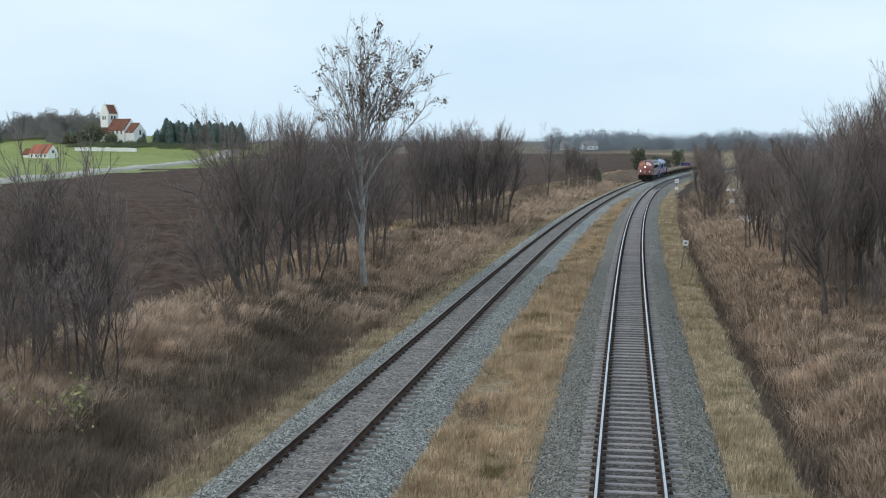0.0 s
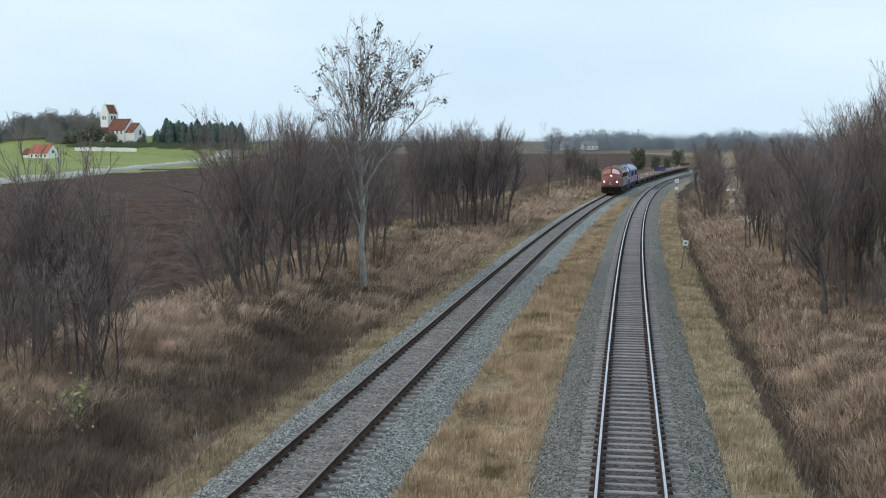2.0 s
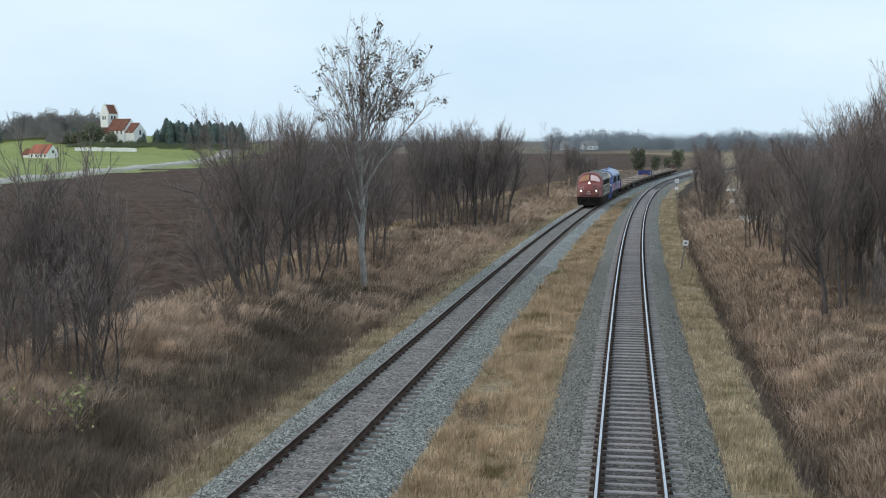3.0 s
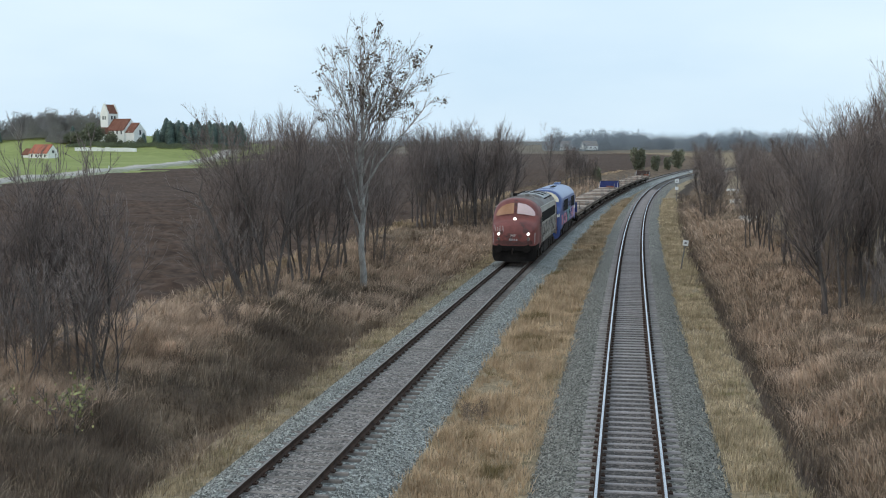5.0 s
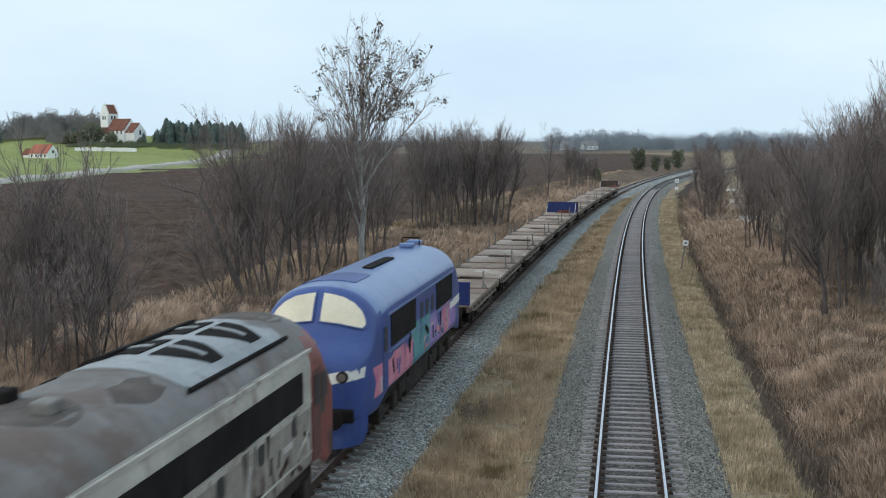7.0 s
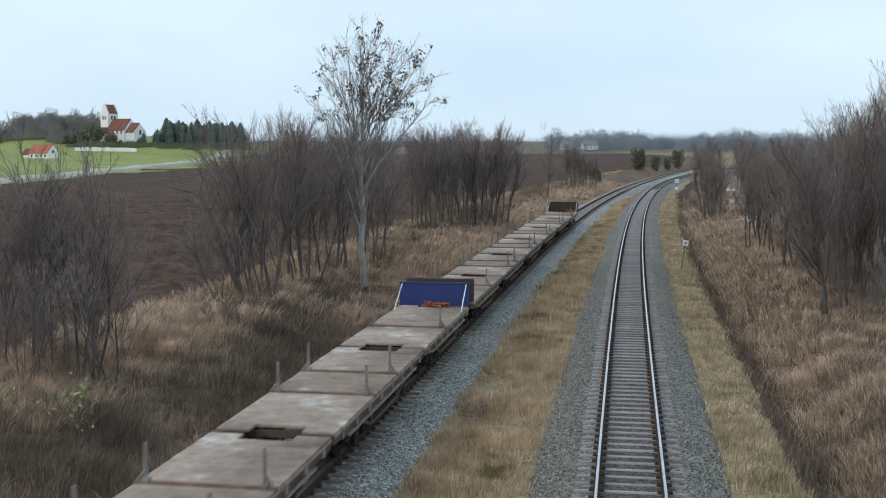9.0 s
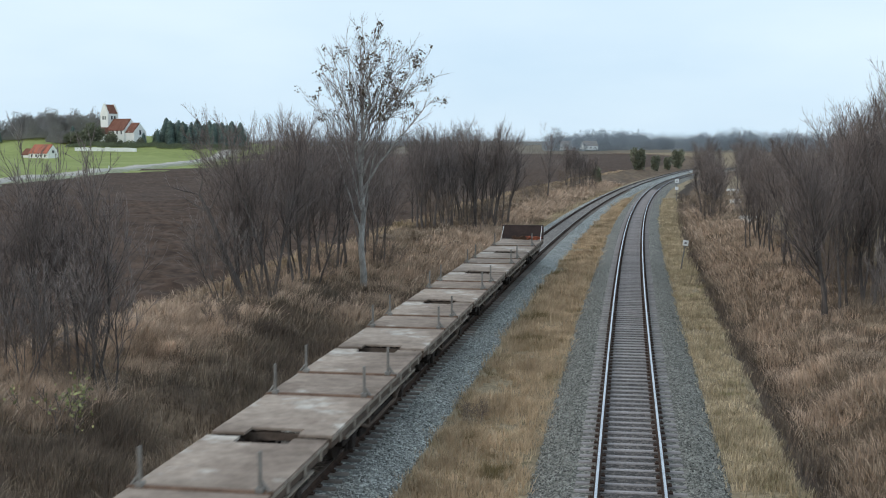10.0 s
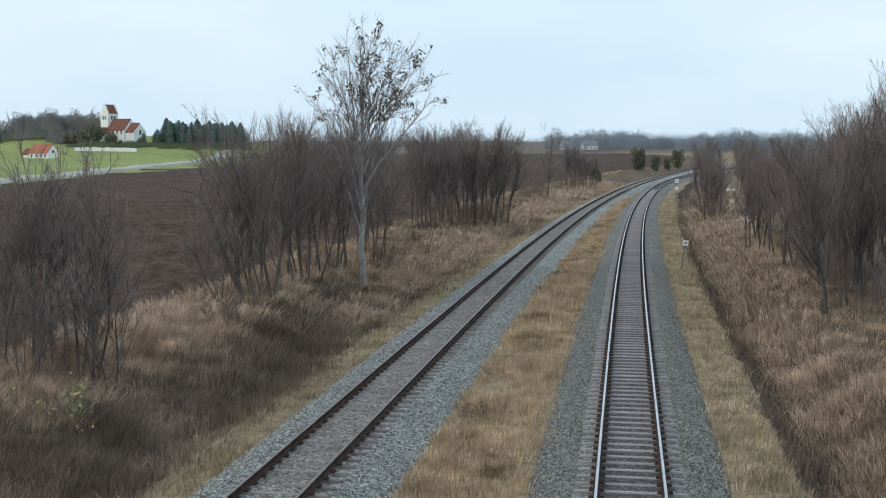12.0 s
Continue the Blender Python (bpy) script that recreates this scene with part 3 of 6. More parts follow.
# the leafy shoots at the foot of the near bush
leafy = make_tree("elder_bush", "low elder bush with a few yellow-green leaves", 31, 1.6, 6, 0.02, 0.7, 0.2, 3, M_BARK, M_TWIG, 0.5, 0.6, leaves=170, leaf_mat=M_LEAF_GREEN, category="shrub", kids=(6, 5), low=0.2)
settle(leafy, by_left(-7.4, 30.6), 30.6)
for src, x, y, turn, size in (
        (clump_b, -9.1, 55.5, 2.2, 0.7), (clump_a, -7.0, 58.5, 5.0, 0.82), (clump_b, -7.5, 62, 3.0, 0.84), (clump_a, -4.3, 71.0, 4.0, 0.76), (clump_b, -5.0, 76.0, 1.0, 0.74), (pale_bush, -9.9, 52.0, 2.0, 0.9),
        (thin_bush, -12.2, 35.6, 2.0, 0.92), (thin_bush, -13.4, 34.4, 4.1, 0.7), (scrub, -12.4, 34.0, 1.0, 0.6), (scrub, -11.0, 33.8, 3.0, 0.5), (pale_bush, -12.0, 33.0, 4.0, 0.8), (scrub, -8.0, 51, 2.0, 0.5),
        (scrub, -6.6, 62, 4.0, 0.6), (scrub, -3.6, 70, 5.0, 0.6),
        (far_clump, -1.4, 97, 1.7, 0.82), (far_clump, 0.4, 100, 2.9, 0.86), (far_clump, 2.3, 104, 4.4, 0.88), (far_clump, 5.5, 113, 0.9, 0.97), (clump_b, 1.4, 108, 2.0, 0.85), (clump_a, -0.6, 104, 1.1, 0.84), (clump_b, 3.4, 114, 3.1, 0.88), (clump_b, -2.2, 101, 5.1, 0.72), (scrub, -0.4, 97, 0.3, 0.9), (scrub, 2.6, 103, 2.3, 0.9), (scrub, 4.4, 107, 4.3, 0.8),
        (far_clump, 20.9, 193, 1.0, 0.72), (far_clump, 22.4, 196, 2.0, 0.75), (far_clump, 24.3, 201, 3.0, 0.7), (far_clump, 25.9, 207, 5.0, 0.58), (scrub, 24.6, 199, 4.0, 1.2), (scrub, 20.4, 190, 4.0, 1.0), (scrub, 11.4, 149, 1.0, 0.9)):
    plant(src, x, y, turn, size)
for src, u, y, turn, size in (
        (clump_b, 10.1, 51.5, 0.3, 0.84), (big_tree, 10.6, 57, 2.3, 0.95), (clump_a, 14.5, 47, 3.3, 1.03), (clump_b, 11.8, 62, 4.3, 0.84), (clump_a, 11.4, 68, 5.3, 0.72),
        (clump_b, 13.0, 72, 0.8, 0.82), (clump_b, 11.8, 79, 1.8, 0.74), (clump_a, 12.7, 88, 2.8, 0.68), (pale_bush, 10.0, 44.0, 3.8, 0.9), (thin_bush, 12.2, 43, 4.8, 0.9), (clump_a, 16.5, 57, 5.8, 1.08),
        (scrub, 10.4, 54, 1.0, 0.9), (scrub, 10.8, 59, 2.0, 1.0), (scrub, 10.6, 64, 3.0, 1.0), (scrub, 10.8, 74, 4.0, 1.0), (clump_b, 17.5, 66, 2.0, 1.15), (clump_a, 19.0, 60, 0.7, 1.15), (big_tree, 14.8, 53, 4.6, 1.1), (clump_b, 16.0, 78, 3.2, 0.95), (clump_b, 14.0, 84, 5.2, 0.85), (clump_a, 14.2, 65, 1.2, 0.88), (clump_b, 8.7, 82, 0.2, 0.7), (clump_a, 9.7, 90, 3.2, 0.7), (clump_b, 10.4, 96, 1.4, 0.7), (clump_a, 9.5, 76, 4.2, 0.7), (clump_b, 9.7, 68, 2.1, 0.74), (clump_b, 12.6, 57, 3.6, 0.85), (clump_a, 17.2, 72, 2.6, 1.0),
        (far_clump, 7.2, 117, 0.1, 0.66), (far_clump, 8.0, 121, 1.9, 0.7), (far_clump, 7.3, 126, 3.9, 0.7), (scrub, 7.6, 115, 2.9, 0.9), (scrub, 7.2, 121, 1.0, 1.0), (scrub, 5.8, 138, 1.0, 0.6), (far_clump, 14.5, 170, 1.9, 0.8), (far_clump, 15.2, 160, 3.3, 0.8), (far_clump, 13.8, 186, 5.1, 0.8), (far_clump, 17.0, 150, 0.6, 0.8), (far_clump, 15.5, 178, 2.7, 0.85), (far_clump, 8.5, 180, 1.9, 0.8), (far_clump, 9.0, 200, 0.9, 0.86)):
    plant(src, by_right(u, y), y, turn, size)


def build_leaning_tree():
    """A half-dead trunk that leans out of the clump, with a forked broken top."""
    rng = random.Random(77)
    wood, fine, tips = Limbs(), Limbs(), []
    pts = [Vector((0.05 * math.sin(k * 1.7) - 0.34 * k, 0.04 * k, -0.3 + 0.92 * k - 0.012 * k * k)) for k in range(7)]
    root = wood.tube(pts, [0.17, 0.16, 0.15, 0.135, 0.12, 0.10, 0.06], 8)
    for k, way in ((3, (0.7, 0.1, 0.8)), (5, (0.5, -0.2, 0.9)), (5, (-0.8, 0.2, 0.55)), (6, (-0.9, 0.1, 0.2)), (6, (0.1, 0.2, 1.0)), (2, (-0.7, -0.4, 0.6))):
        grow(rng, wood, fine, pts[k], Vector(way).normalized(), rng.uniform(1.2, 2.0), 0.045, 1, 0.3, 0.7, tips, 4, 0.16, (6, 5, 4), 0.3, root + k * 8)
    t = thing("leaning_tree", "half-dead tree leaning out of the bare clump", "tree")
    numpy_mesh("trunk", [tuple(v) for v in wood.co], wood.tri, M_BARK, t)
    numpy_mesh("crown", [tuple(v) for v in fine.co], fine.tri, M_TWIG, t)
    return t


settle(build_leaning_tree(), -9.0, 52.6)
# ---- the far side: church, cottage, woods ----
M_ROAD_VERGE = mat("pale_road_verge", (0.26, 0.27, 0.17), (0.36, 0.36, 0.25), 0.2, 0.95, 0.3, 0.15)


def build_road():
    """The country road along the field, with grassy verges."""
    for name, half, lift, material, label in (("road_verge", 5.6, 0.4, M_ROAD_VERGE, "grassy verge along the country road"), ("road", 3.4, 0.6, M_ROAD, "pale asphalt country road")):
        verts, faces = [], []
        ys = np.arange(60, 760, 8.0)
        for y in ys:
            x = float(np.interp(y, [60, 212, 433, 700], [-73, -82.5, -95.5, -113]))
            for k in (-1.0, -0.85, 0.85, 1.0):
                verts.append((x + k * half, y, drop(x, y) + (lift if abs(k) < 0.9 else -0.3)))
        for i in range(len(ys) - 1):
            for j in range(3):
                a = i * 4 + j
                faces.append((a, a + 1, a + 5, a + 4))
        tagged(pydata(name, verts, faces, material, smooth=True), label, "road", kind="structure")


build_road()


def gable(bm, x0, x1, y0, y1, z0, eave, ridge, index=0):
    """A gabled block, ridge along x."""
    ym = (y0 + y1) / 2
    v = [bm.verts.new(p) for p in ((x0, y0, z0), (x0, y1, z0), (x0, y1, eave), (x0, ym, ridge), (x0, y0, eave), (x1, y0, z0), (x1, y1, z0), (x1, y1, eave), (x1, ym, ridge), (x1, y0, eave))]
    for f in ((0, 4, 3, 2, 1), (5, 6, 7, 8, 9), (0, 5, 9, 4), (1, 2, 7, 6), (0, 1, 6, 5)):
        bm.faces.new([v[i] for i in f]).material_index = index
    return bm


def roof(bm, x0, x1, y0, y1, eave, ridge, over=0.3, thick=0.25):
    ym = (y0 + y1) / 2
    for s, ye in ((-1, y0 - over), (1, y1 + over)):
        ze = eave - over * (ridge - eave) / ((y1 - y0) / 2)
        v = [bm.verts.new(p) for p in ((x0, ye, ze), (x1, ye, ze), (x1, ym, ridge), (x0, ym, ridge), (x0, ye, ze + thick), (x1, ye, ze + thick), (x1, ym, ridge + thick), (x0, ym, ridge + thick))]
        for f in ((0, 1, 2, 3), (4, 7, 6, 5), (0, 4, 5, 1), (1, 5, 6, 2), (2, 6, 7, 3), (3, 7, 4, 0)):
            bm.faces.new([v[i] for i in f])
    bmesh.ops.recalc_face_normals(bm, faces=bm.faces)
    return bm


def opening(parent, x, y, z, w, h, way="x"):
    bm = bmesh.new()
    sx, sy = (0.16, w) if way == "x" else (w, 0.16)
    box(bm, x, y, z, sx, sy, h, 0.03)
    part("window", bm, M_DARK, parent)


def build_church():
    """Ridge along local x; local +x is the choir end."""
    cx, cy = -166.0, 600.0
    t = thing("village_church", "whitewashed village church with red tiled roofs and stepped gables", "church")
    base = drop(cx, cy) - 0.3
    t.matrix_basis = Matrix.Translation((cx, cy, base)) @ Matrix.Rotation(radians(-38), 4, "Z")
    bm = bmesh.new()
    gable(bm, -5, 10, -4.6, 4.6, -4, 5.4, 11.0)
    nave = part("nave", bm, M_WHITEWASH, t)
    part("roof", roof(bmesh.new(), -4.6, 9.6, -4.6, 4.6, 5.4, 11.0), M_ROOF_TILE, nave)
    bm = bmesh.new()
    gable(bm, 10, 17, -3.8, 3.8, -4, 4.4, 8.9)
    choir = part("choir", bm, M_WHITEWASH, t)
    part("roof", roof(bmesh.new(), 10.2, 16.6, -3.8, 3.8, 4.4, 8.9), M_ROOF_TILE, choir)
    bm = bmesh.new()
    box(bm, -8, 0, 7.0, 6.4, 6.4, 14.0)
    # stepped gables on two faces, ridge across
    for s in (-1, 1):
        for k in range(5):
            box(bm, -8, s * 2.9, 14.0 + 0.5 + k * 1.0, 6.4 - k * 1.2, 0.6, 1.0)
    tower = part("tower", bm, M_WHITEWASH, t)
    r = roof(bmesh.new(), -2.6, 2.6, -3.2, 3.2, 14.0, 18.4, 0.05)
    bmesh.ops.transform(r, matrix=Matrix.Translation((-8, 0, 0)) @ Matrix.Rotation(radians(90), 4, "Z"), verts=r.verts)
    part("roof", r, M_ROOF_TILE, tower)
    for k in (-1, 1):
        opening(tower, -8 + k * 0.9, -3.22, 11.8, 0.9, 1.8, "y")
        opening(tower, -4.78, k * 0.9, 11.8, 0.9, 1.8)
    bm = bmesh.new()
    gable(bm, -3, 3, -2.6, 2.6, -4, 3.6, 6.6)
    bmesh.ops.transform(bm, matrix=Matrix.Translation((-4, -6.5, 0)) @ Matrix.Rotation(radians(90), 4, "Z"), verts=bm.verts)
    porch = part("porch", bm, M_WHITEWASH, t)
    r = roof(bmesh.new(), -2.6, 2.6, -2.6, 2.6, 3.6, 6.6)
    bmesh.ops.transform(r, matrix=Matrix.Translation((-4, -6.5, 0)) @ Matrix.Rotation(radians(90), 4, "Z"), verts=r.verts)
    part("roof", r, M_ROOF_TILE, porch)
    opening(choir, 17.02, 0, 4.2, 1.0, 2.4)
    for k in range(3):
        opening(nave, 1 + k * 3.4, -4.62, 4.4, 1.0, 2.2, "y")
    # weather vane
    bm = bmesh.new()
    cyl(bm, (-8, -2.5, 18.8), (-8, -2.5, 20.2), 0.06, seg=6)
    part("vane", bm, M_DARK, tower)
    return t


build_church()


def build_wall():
    bm = bmesh.new()
    t = thing("churchyard_wall", "low whitewashed churchyard wall", "wall")
    x0, x1, y = -177.0, -146.5, 560.0
    n = 14
    for k in range(n):
        x = x0 + (x1 - x0) * (k + 0.5) / n
        box(bm, x, y - (k - n / 2) * 0.3, drop(x, y) + 0.6, (x1 - x0) / n + 0.1, 0.6, 2.2)
    part("wall_face", bm, M_WHITEWASH, t)


build_wall()


def build_cottage():
    cx, cy = -181.0, 520.0
    t = thing("farm_cottage", "whitewashed cottage with red tiled roof", "house")
    t.matrix_basis = Matrix.Translation((cx + 3.2, cy, drop(cx, cy) - 0.4)) @ Matrix.Rotation(radians(-30), 4, "Z")
    bm = bmesh.new()
    gable(bm, -6, 6, -3.2, 3.2, 0, 2.7, 6.2)
    part("wall_face", bm, M_WHITEWASH, t)
    part("roof", roof(bmesh.new(), -5.8, 5.8, -3.2, 3.2, 2.7, 6.2), M_ROOF_BRIGHT, t)
    bm = bmesh.new()
    gable(bm, -11.5, -6, -2.6, 2.6, 0, 2.0, 4.4)
    part("wall_face", bm, M_WHITEWASH, t)
    part("roof", roof(bmesh.new(), -11.5, -6, -2.6, 2.6, 2.0, 4.4), M_ROOF_TILE, t)
    for k in (-4, -1.2, 2, 4.4):
        opening(t, k, -3.25, 1.5, 0.9, 1.1, "y")
    opening(t, 6.03, 0, 3.2, 1.0, 1.2)


build_cottage()


def far_clumps(name, spots, material, label, blades, kind="stuff", upright=0.7):
    """Woods far off: uneven domed crowns of many short slivers."""
    rng = np.random.default_rng(len(spots))
    co, tri = [], []
    n0 = 0
    for (x, y, w, h) in spots:
        z = drop(x, y)
        k = blades
        a, e = rng.uniform(0, 2 * np.pi, k), np.arcsin(rng.random(k))
        r = rng.random(k) ** 0.35 * (1 + 0.16 * np.sin(a * 3 + x) + 0.12 * np.sin(e * 7 + y))
        px, py = x + np.cos(a) * np.cos(e) * r * w * 0.5, y + np.sin(a) * np.cos(e) * r * w * 0.5
        pz = z + h * (0.05 + 0.92 * np.sin(e) * r)
        ln, wd = max(h, 8) * rng.uniform(0.03, 0.075, k), max(h, 8) * rng.uniform(0.006, 0.015, k)
        tip = np.stack((px + (np.cos(a) * np.cos(e) * 0.5 + rng.normal(0, 0.35, k)) * ln, py, pz + ln * rng.uniform(0.5, 1.0, k)), -1)
        p0 = np.stack((px - wd, py, pz), -1)
        p1 = np.stack((px + wd, py + wd, pz), -1)
        co.append(np.stack((p0, p1, tip), 1).reshape(-1, 3))
        tri.append(np.arange(3 * k).reshape(-1, 3) + n0)
        n0 += 3 * k
    ob = numpy_mesh(name, np.concatenate(co), np.concatenate(tri), material)
    return tagged(ob, label, "woods", kind=kind)


rw = random.Random(4)
far_clumps("far_wood", [(x, 1000 + rw.uniform(-60, 160), 26, rw.uniform(11, 19)) for x in np.arange(96, 420, 5)], M_FAR_BAND_HAZED, "bare woods along the horizon, haze painted into their grey", 3600)
far_clumps("far_wood", [(x, 1250 + rw.uniform(-60, 160), 36, rw.uniform(7, 14)) for x in np.arange(-620, 900, 10)], M_FAR_BAND_HAZED, "bare woods along the horizon, haze painted into their grey", 1500)
far_clumps("bare_grove", [(-205 + rw.uniform(-27, 12), 640 + rw.uniform(-20, 20), 15, rw.uniform(9, 14)) for _ in range(20)] + [(-244 + 6 * k, 610, 11, 4 + 3 * (k % 3)) for k in range(8)] + [(-196 + 3 * k, 590, 8, 5.5) for k in range(6)], M_FAR_WOOD_HAZED, "bare trees round the churchyard", 5000)


far_clumps("evergreen_hedge", [(-145 + 2.2 * k, 596 + (k * 17 % 13), 7, 6.5 + (k * 5 % 4)) for k in range(20)], M_CONIFER_HAZED, "dark evergreen undergrowth between the spruces", 1500)
far_clumps("hill_scrub", [(-182 + 2.6 * k, 574 + (k * 13 % 11), 7.5, 1.6 + 0.25 * (k * 5 % 4)) for k in range(33)], M_HILL_SCRUB, "grey-green scrub on the slope below the churchyard", 1300)


def make_conifer(seed, tall, wide=0.27, fall=0.8, needles=M_CONIFER_HAZED):
    """A dark spruce: drooping whorls of short needle sprays round a stem."""
    rng = np.random.default_rng(seed)
    t = thing("spruce_tree", "dark green spruce by the churchyard", "tree", "spruces by the churchyard")
    bm = bmesh.new()
    cyl(bm, (0, 0, -0.3), (0, 0, tall * 0.96), 0.22, 0.03, seg=7)
    part("trunk", bm, M_BARK, t)
    k = 900
    f = rng.random(k) ** 0.8
    z = tall * (0.06 + 0.94 * f)
    reach = tall * wide * (1.02 - f) ** fall * rng.uniform(0.55, 1.15, k) + 0.15
    a = rng.uniform(0, 2 * np.pi, k)
    ca, sa = np.cos(a), np.sin(a)
    w = 0.28 + 0.5 * (1 - f)
    p0 = np.stack((ca * reach * 0.2 - sa * w, sa * reach * 0.2 + ca * w, z + 0.25), -1)
    p1 = np.stack((ca * reach * 0.2 + sa * w, sa * reach * 0.2 - ca * w, z + 0.25), -1)
    p2 = np.stack((ca * reach, sa * reach, z - 0.3 * reach), -1)
    p3 = np.stack((ca * reach * 0.4, sa * reach * 0.4, z - 0.7), -1)
    co = np.stack((p0, p1, p2, p3), 1).reshape(-1, 3)
    o = np.arange(k)[:, None] * 4
    numpy_mesh("crown", co, np.concatenate((o + [[0, 1, 2]], o + [[0, 2, 3]], o + [[1, 3, 2]]), 1).reshape(-1, 3), needles, t)
    return t


spruce = make_conifer(3, 11.0, 0.3, 0.5)
settle(spruce, -188, 594, 0.0, 0.7)
for x, y, size in ((-142, 596, 0.8), (-137, 602, 0.92), (-131, 596, 0.85), (-126, 604, 1.0), (-121, 600, 0.95), (-117, 606, 1.0), (-113, 598, 1.05),
                   (-109, 604, 1.1), (-151, 590, 0.5), (-146, 594, 0.55), (-104, 600, 1.05), (-134, 592, 0.7), (-128, 590, 0.75), (-123, 592, 0.8), (-118, 592, 0.85), (-112, 590, 0.9), (-106, 590, 0.95), (-228, 600, 0.6)) + tuple((-144 + k * 1.25, 590 + (k * 37 % 23), 0.66 + 0.055 * (k * 7 % 9)) for k in range(34)):
    plant(spruce, x, y, rw.uniform(0, 6), size)
# small evergreens beside the far curve
def make_bush(seed, tall, wide, label, group):
    rng = np.random.default_rng(seed)
    t = thing("evergreen_bush", label, "shrub", group)
    bm = bmesh.new()
    cyl(bm, (0, 0, -0.3), (0, 0, tall * 0.7), 0.09 * tall / 5, 0.03, seg=7)
    part("trunk", bm, M_BARK, t)
    k = 3000
    lobe = rng.integers(0, 7, k)
    lx, ly, lz = rng.normal(0, 0.2, 7) * wide, rng.normal(0, 0.2, 7) * wide, rng.uniform(0.18, 0.72, 7) * tall
    d = rng.normal(0, 1, (k, 3))
    d /= np.linalg.norm(d, axis=1)[:, None]
    r = rng.random(k) ** 0.4
    lr = rng.uniform(0.7, 1.1, 7)[lobe] * r
    p = np.stack((lx[lobe] + d[:, 0] * lr * wide * 0.36, ly[lobe] + d[:, 1] * lr * wide * 0.36, np.maximum(0.05, lz[lobe] + d[:, 2] * lr * tall * 0.3)), -1)
    n = tall * rng.uniform(0.03, 0.07, k)[:, None]
    tip = p + (d + rng.normal(0, 0.5, (k, 3)) + [[0, 0, 0.4]]) * n
    off = rng.normal(0, 0.35, (k, 3)) * n
    co = np.stack((p - off, p + off, tip), 1).reshape(-1, 3)
    numpy_mesh("crown", co, np.arange(3 * k).reshape(-1, 3), M_EVERGREEN, t)
    return t


church_bush = make_bush(8, 8.0, 7.0, "rounded dark evergreen by the church", "evergreens by the church")
settle(church_bush, -165, 582, 0.0, 0.92)
for x, y, turn, size in ((-175.2, 585, 1.0, 1.4), (-179.5, 582, 2.0, 0.95), (-183.5, 584, 3.0, 0.9), (-187, 586, 4.0, 0.8), (-160, 580, 5.0, 0.4), (-151, 584, 0.5, 0.5)):
    plant(church_bush, x, y, turn, size)
yew = make_bush(5, 6.0, 2.3, "olive-green evergreen bush beside the line", "evergreens beside the line")
settle(yew, by_left(-10.0, 310), 310, 0, 1.1)
for u, y, size in ((-7.5, 325, 0.75), (-6.5, 345, 0.7), (-6.5, 372, 1.1), (-7.6, 222, 0.6)):
    plant(yew, by_left(u, y), y, rw.uniform(0, 6), size)


def build_far_house(x, y, w, turn):
    t = thing("far_house", "distant white house among the bare trees", "house", "distant houses")
    t.matrix_basis = Matrix.Translation((x, y, drop(x, y) + 1.5)) @ Matrix.Rotation(turn, 4, "Z")
    bm = bmesh.new()
    gable(bm, -w / 2, w / 2, -3.5, 3.5, 0, 4.0, 7.5)
    wf = part("wall_face", bm, M_WHITEWASH, t)
    # the roof shares the haze-lightened wood colour
    part("roof", roof(bmesh.new(), -w / 2, w / 2, -3.5, 3.5, 4.0, 7.5), M_FAR_WOOD_HAZED, t)
    for k in (-0.3, 0, 0.3):
        opening(wf, k * w, -3.55, 2.2, 1.0, 1.2, "y")


build_far_house(122, 975, 13, 0.3)
build_far_house(104, 985, 9, -0.4)


# ---- signs, posts, fence, path ----
def build_marker(x, y, tall, lean, plate, label, second=False):
    t = thing("track_sign", label, "sign")
    t.matrix_basis = Matrix.Translation((x, y, drop(x, y) - 0.05)) @ Matrix.Rotation(radians(lean), 4, "Y")
    bm = bmesh.new()
    cyl(bm, (0, 0, 0), (0, 0, tall), 0.04, seg=8)
    part("post", bm, M_POST, t)
    bm = bmesh.new()
    box(bm, 0, -0.06, tall - plate * 0.3, plate, 0.03, plate, 0.012)
    p = part("plate", bm, M_PAINT_WHITE, t)
    bm = bmesh.new()
    box(bm, 0, -0.08, tall - plate * 0.3, plate * 0.42, 0.014, plate * 0.3)
    part("marking", bm, M_POST, p)
    if second:
        bm = bmesh.new()
        box(bm, 0, -0.06, tall - plate * 2.3, plate * 0.9, 0.03, plate * 0.9, 0.012)
        part("plate", bm, M_PAINT_WHITE, t)


build_marker(15.1, 73.6, 1.95, 9, 0.36, "small white track sign on a leaning grey post")
build_marker(32.2, 160.5, 3.3, 0, 0.5, "tall trackside post with two white plates", True)

bm = bmesh.new()
cyl(bm, (0, 0, -0.2), (0, 0, 8.2), 0.12, 0.07, seg=8)
cyl(bm, (0, 0, 8.2), (0, 0, 8.4), 0.12, 0.05, seg=8)
flagpole = part("flagpole", bm, M_PAINT_WHITE)
flagpole.matrix_basis = Matrix.Translation((-154.4, 575, drop(-154.4, 575)))
tagged(flagpole, "white flagpole in front of the church", "flagpole")
bm = bmesh.new()
box(bm, 0, 0, 0.45, 0.22, 0.22, 0.9, 0.03)
road_post = part("road_post", bm, M_PAINT_WHITE)
road_post.matrix_basis = Matrix.Translation((-96.5, 337, drop(-96.5, 337)))
tagged(road_post, "small white marker post beside the country road", "post")
weed = plant(scrub, 0.9, 33, 0.7, 0.24)
tagged(weed, "dark dead weed clump in the dry grass", "weed")

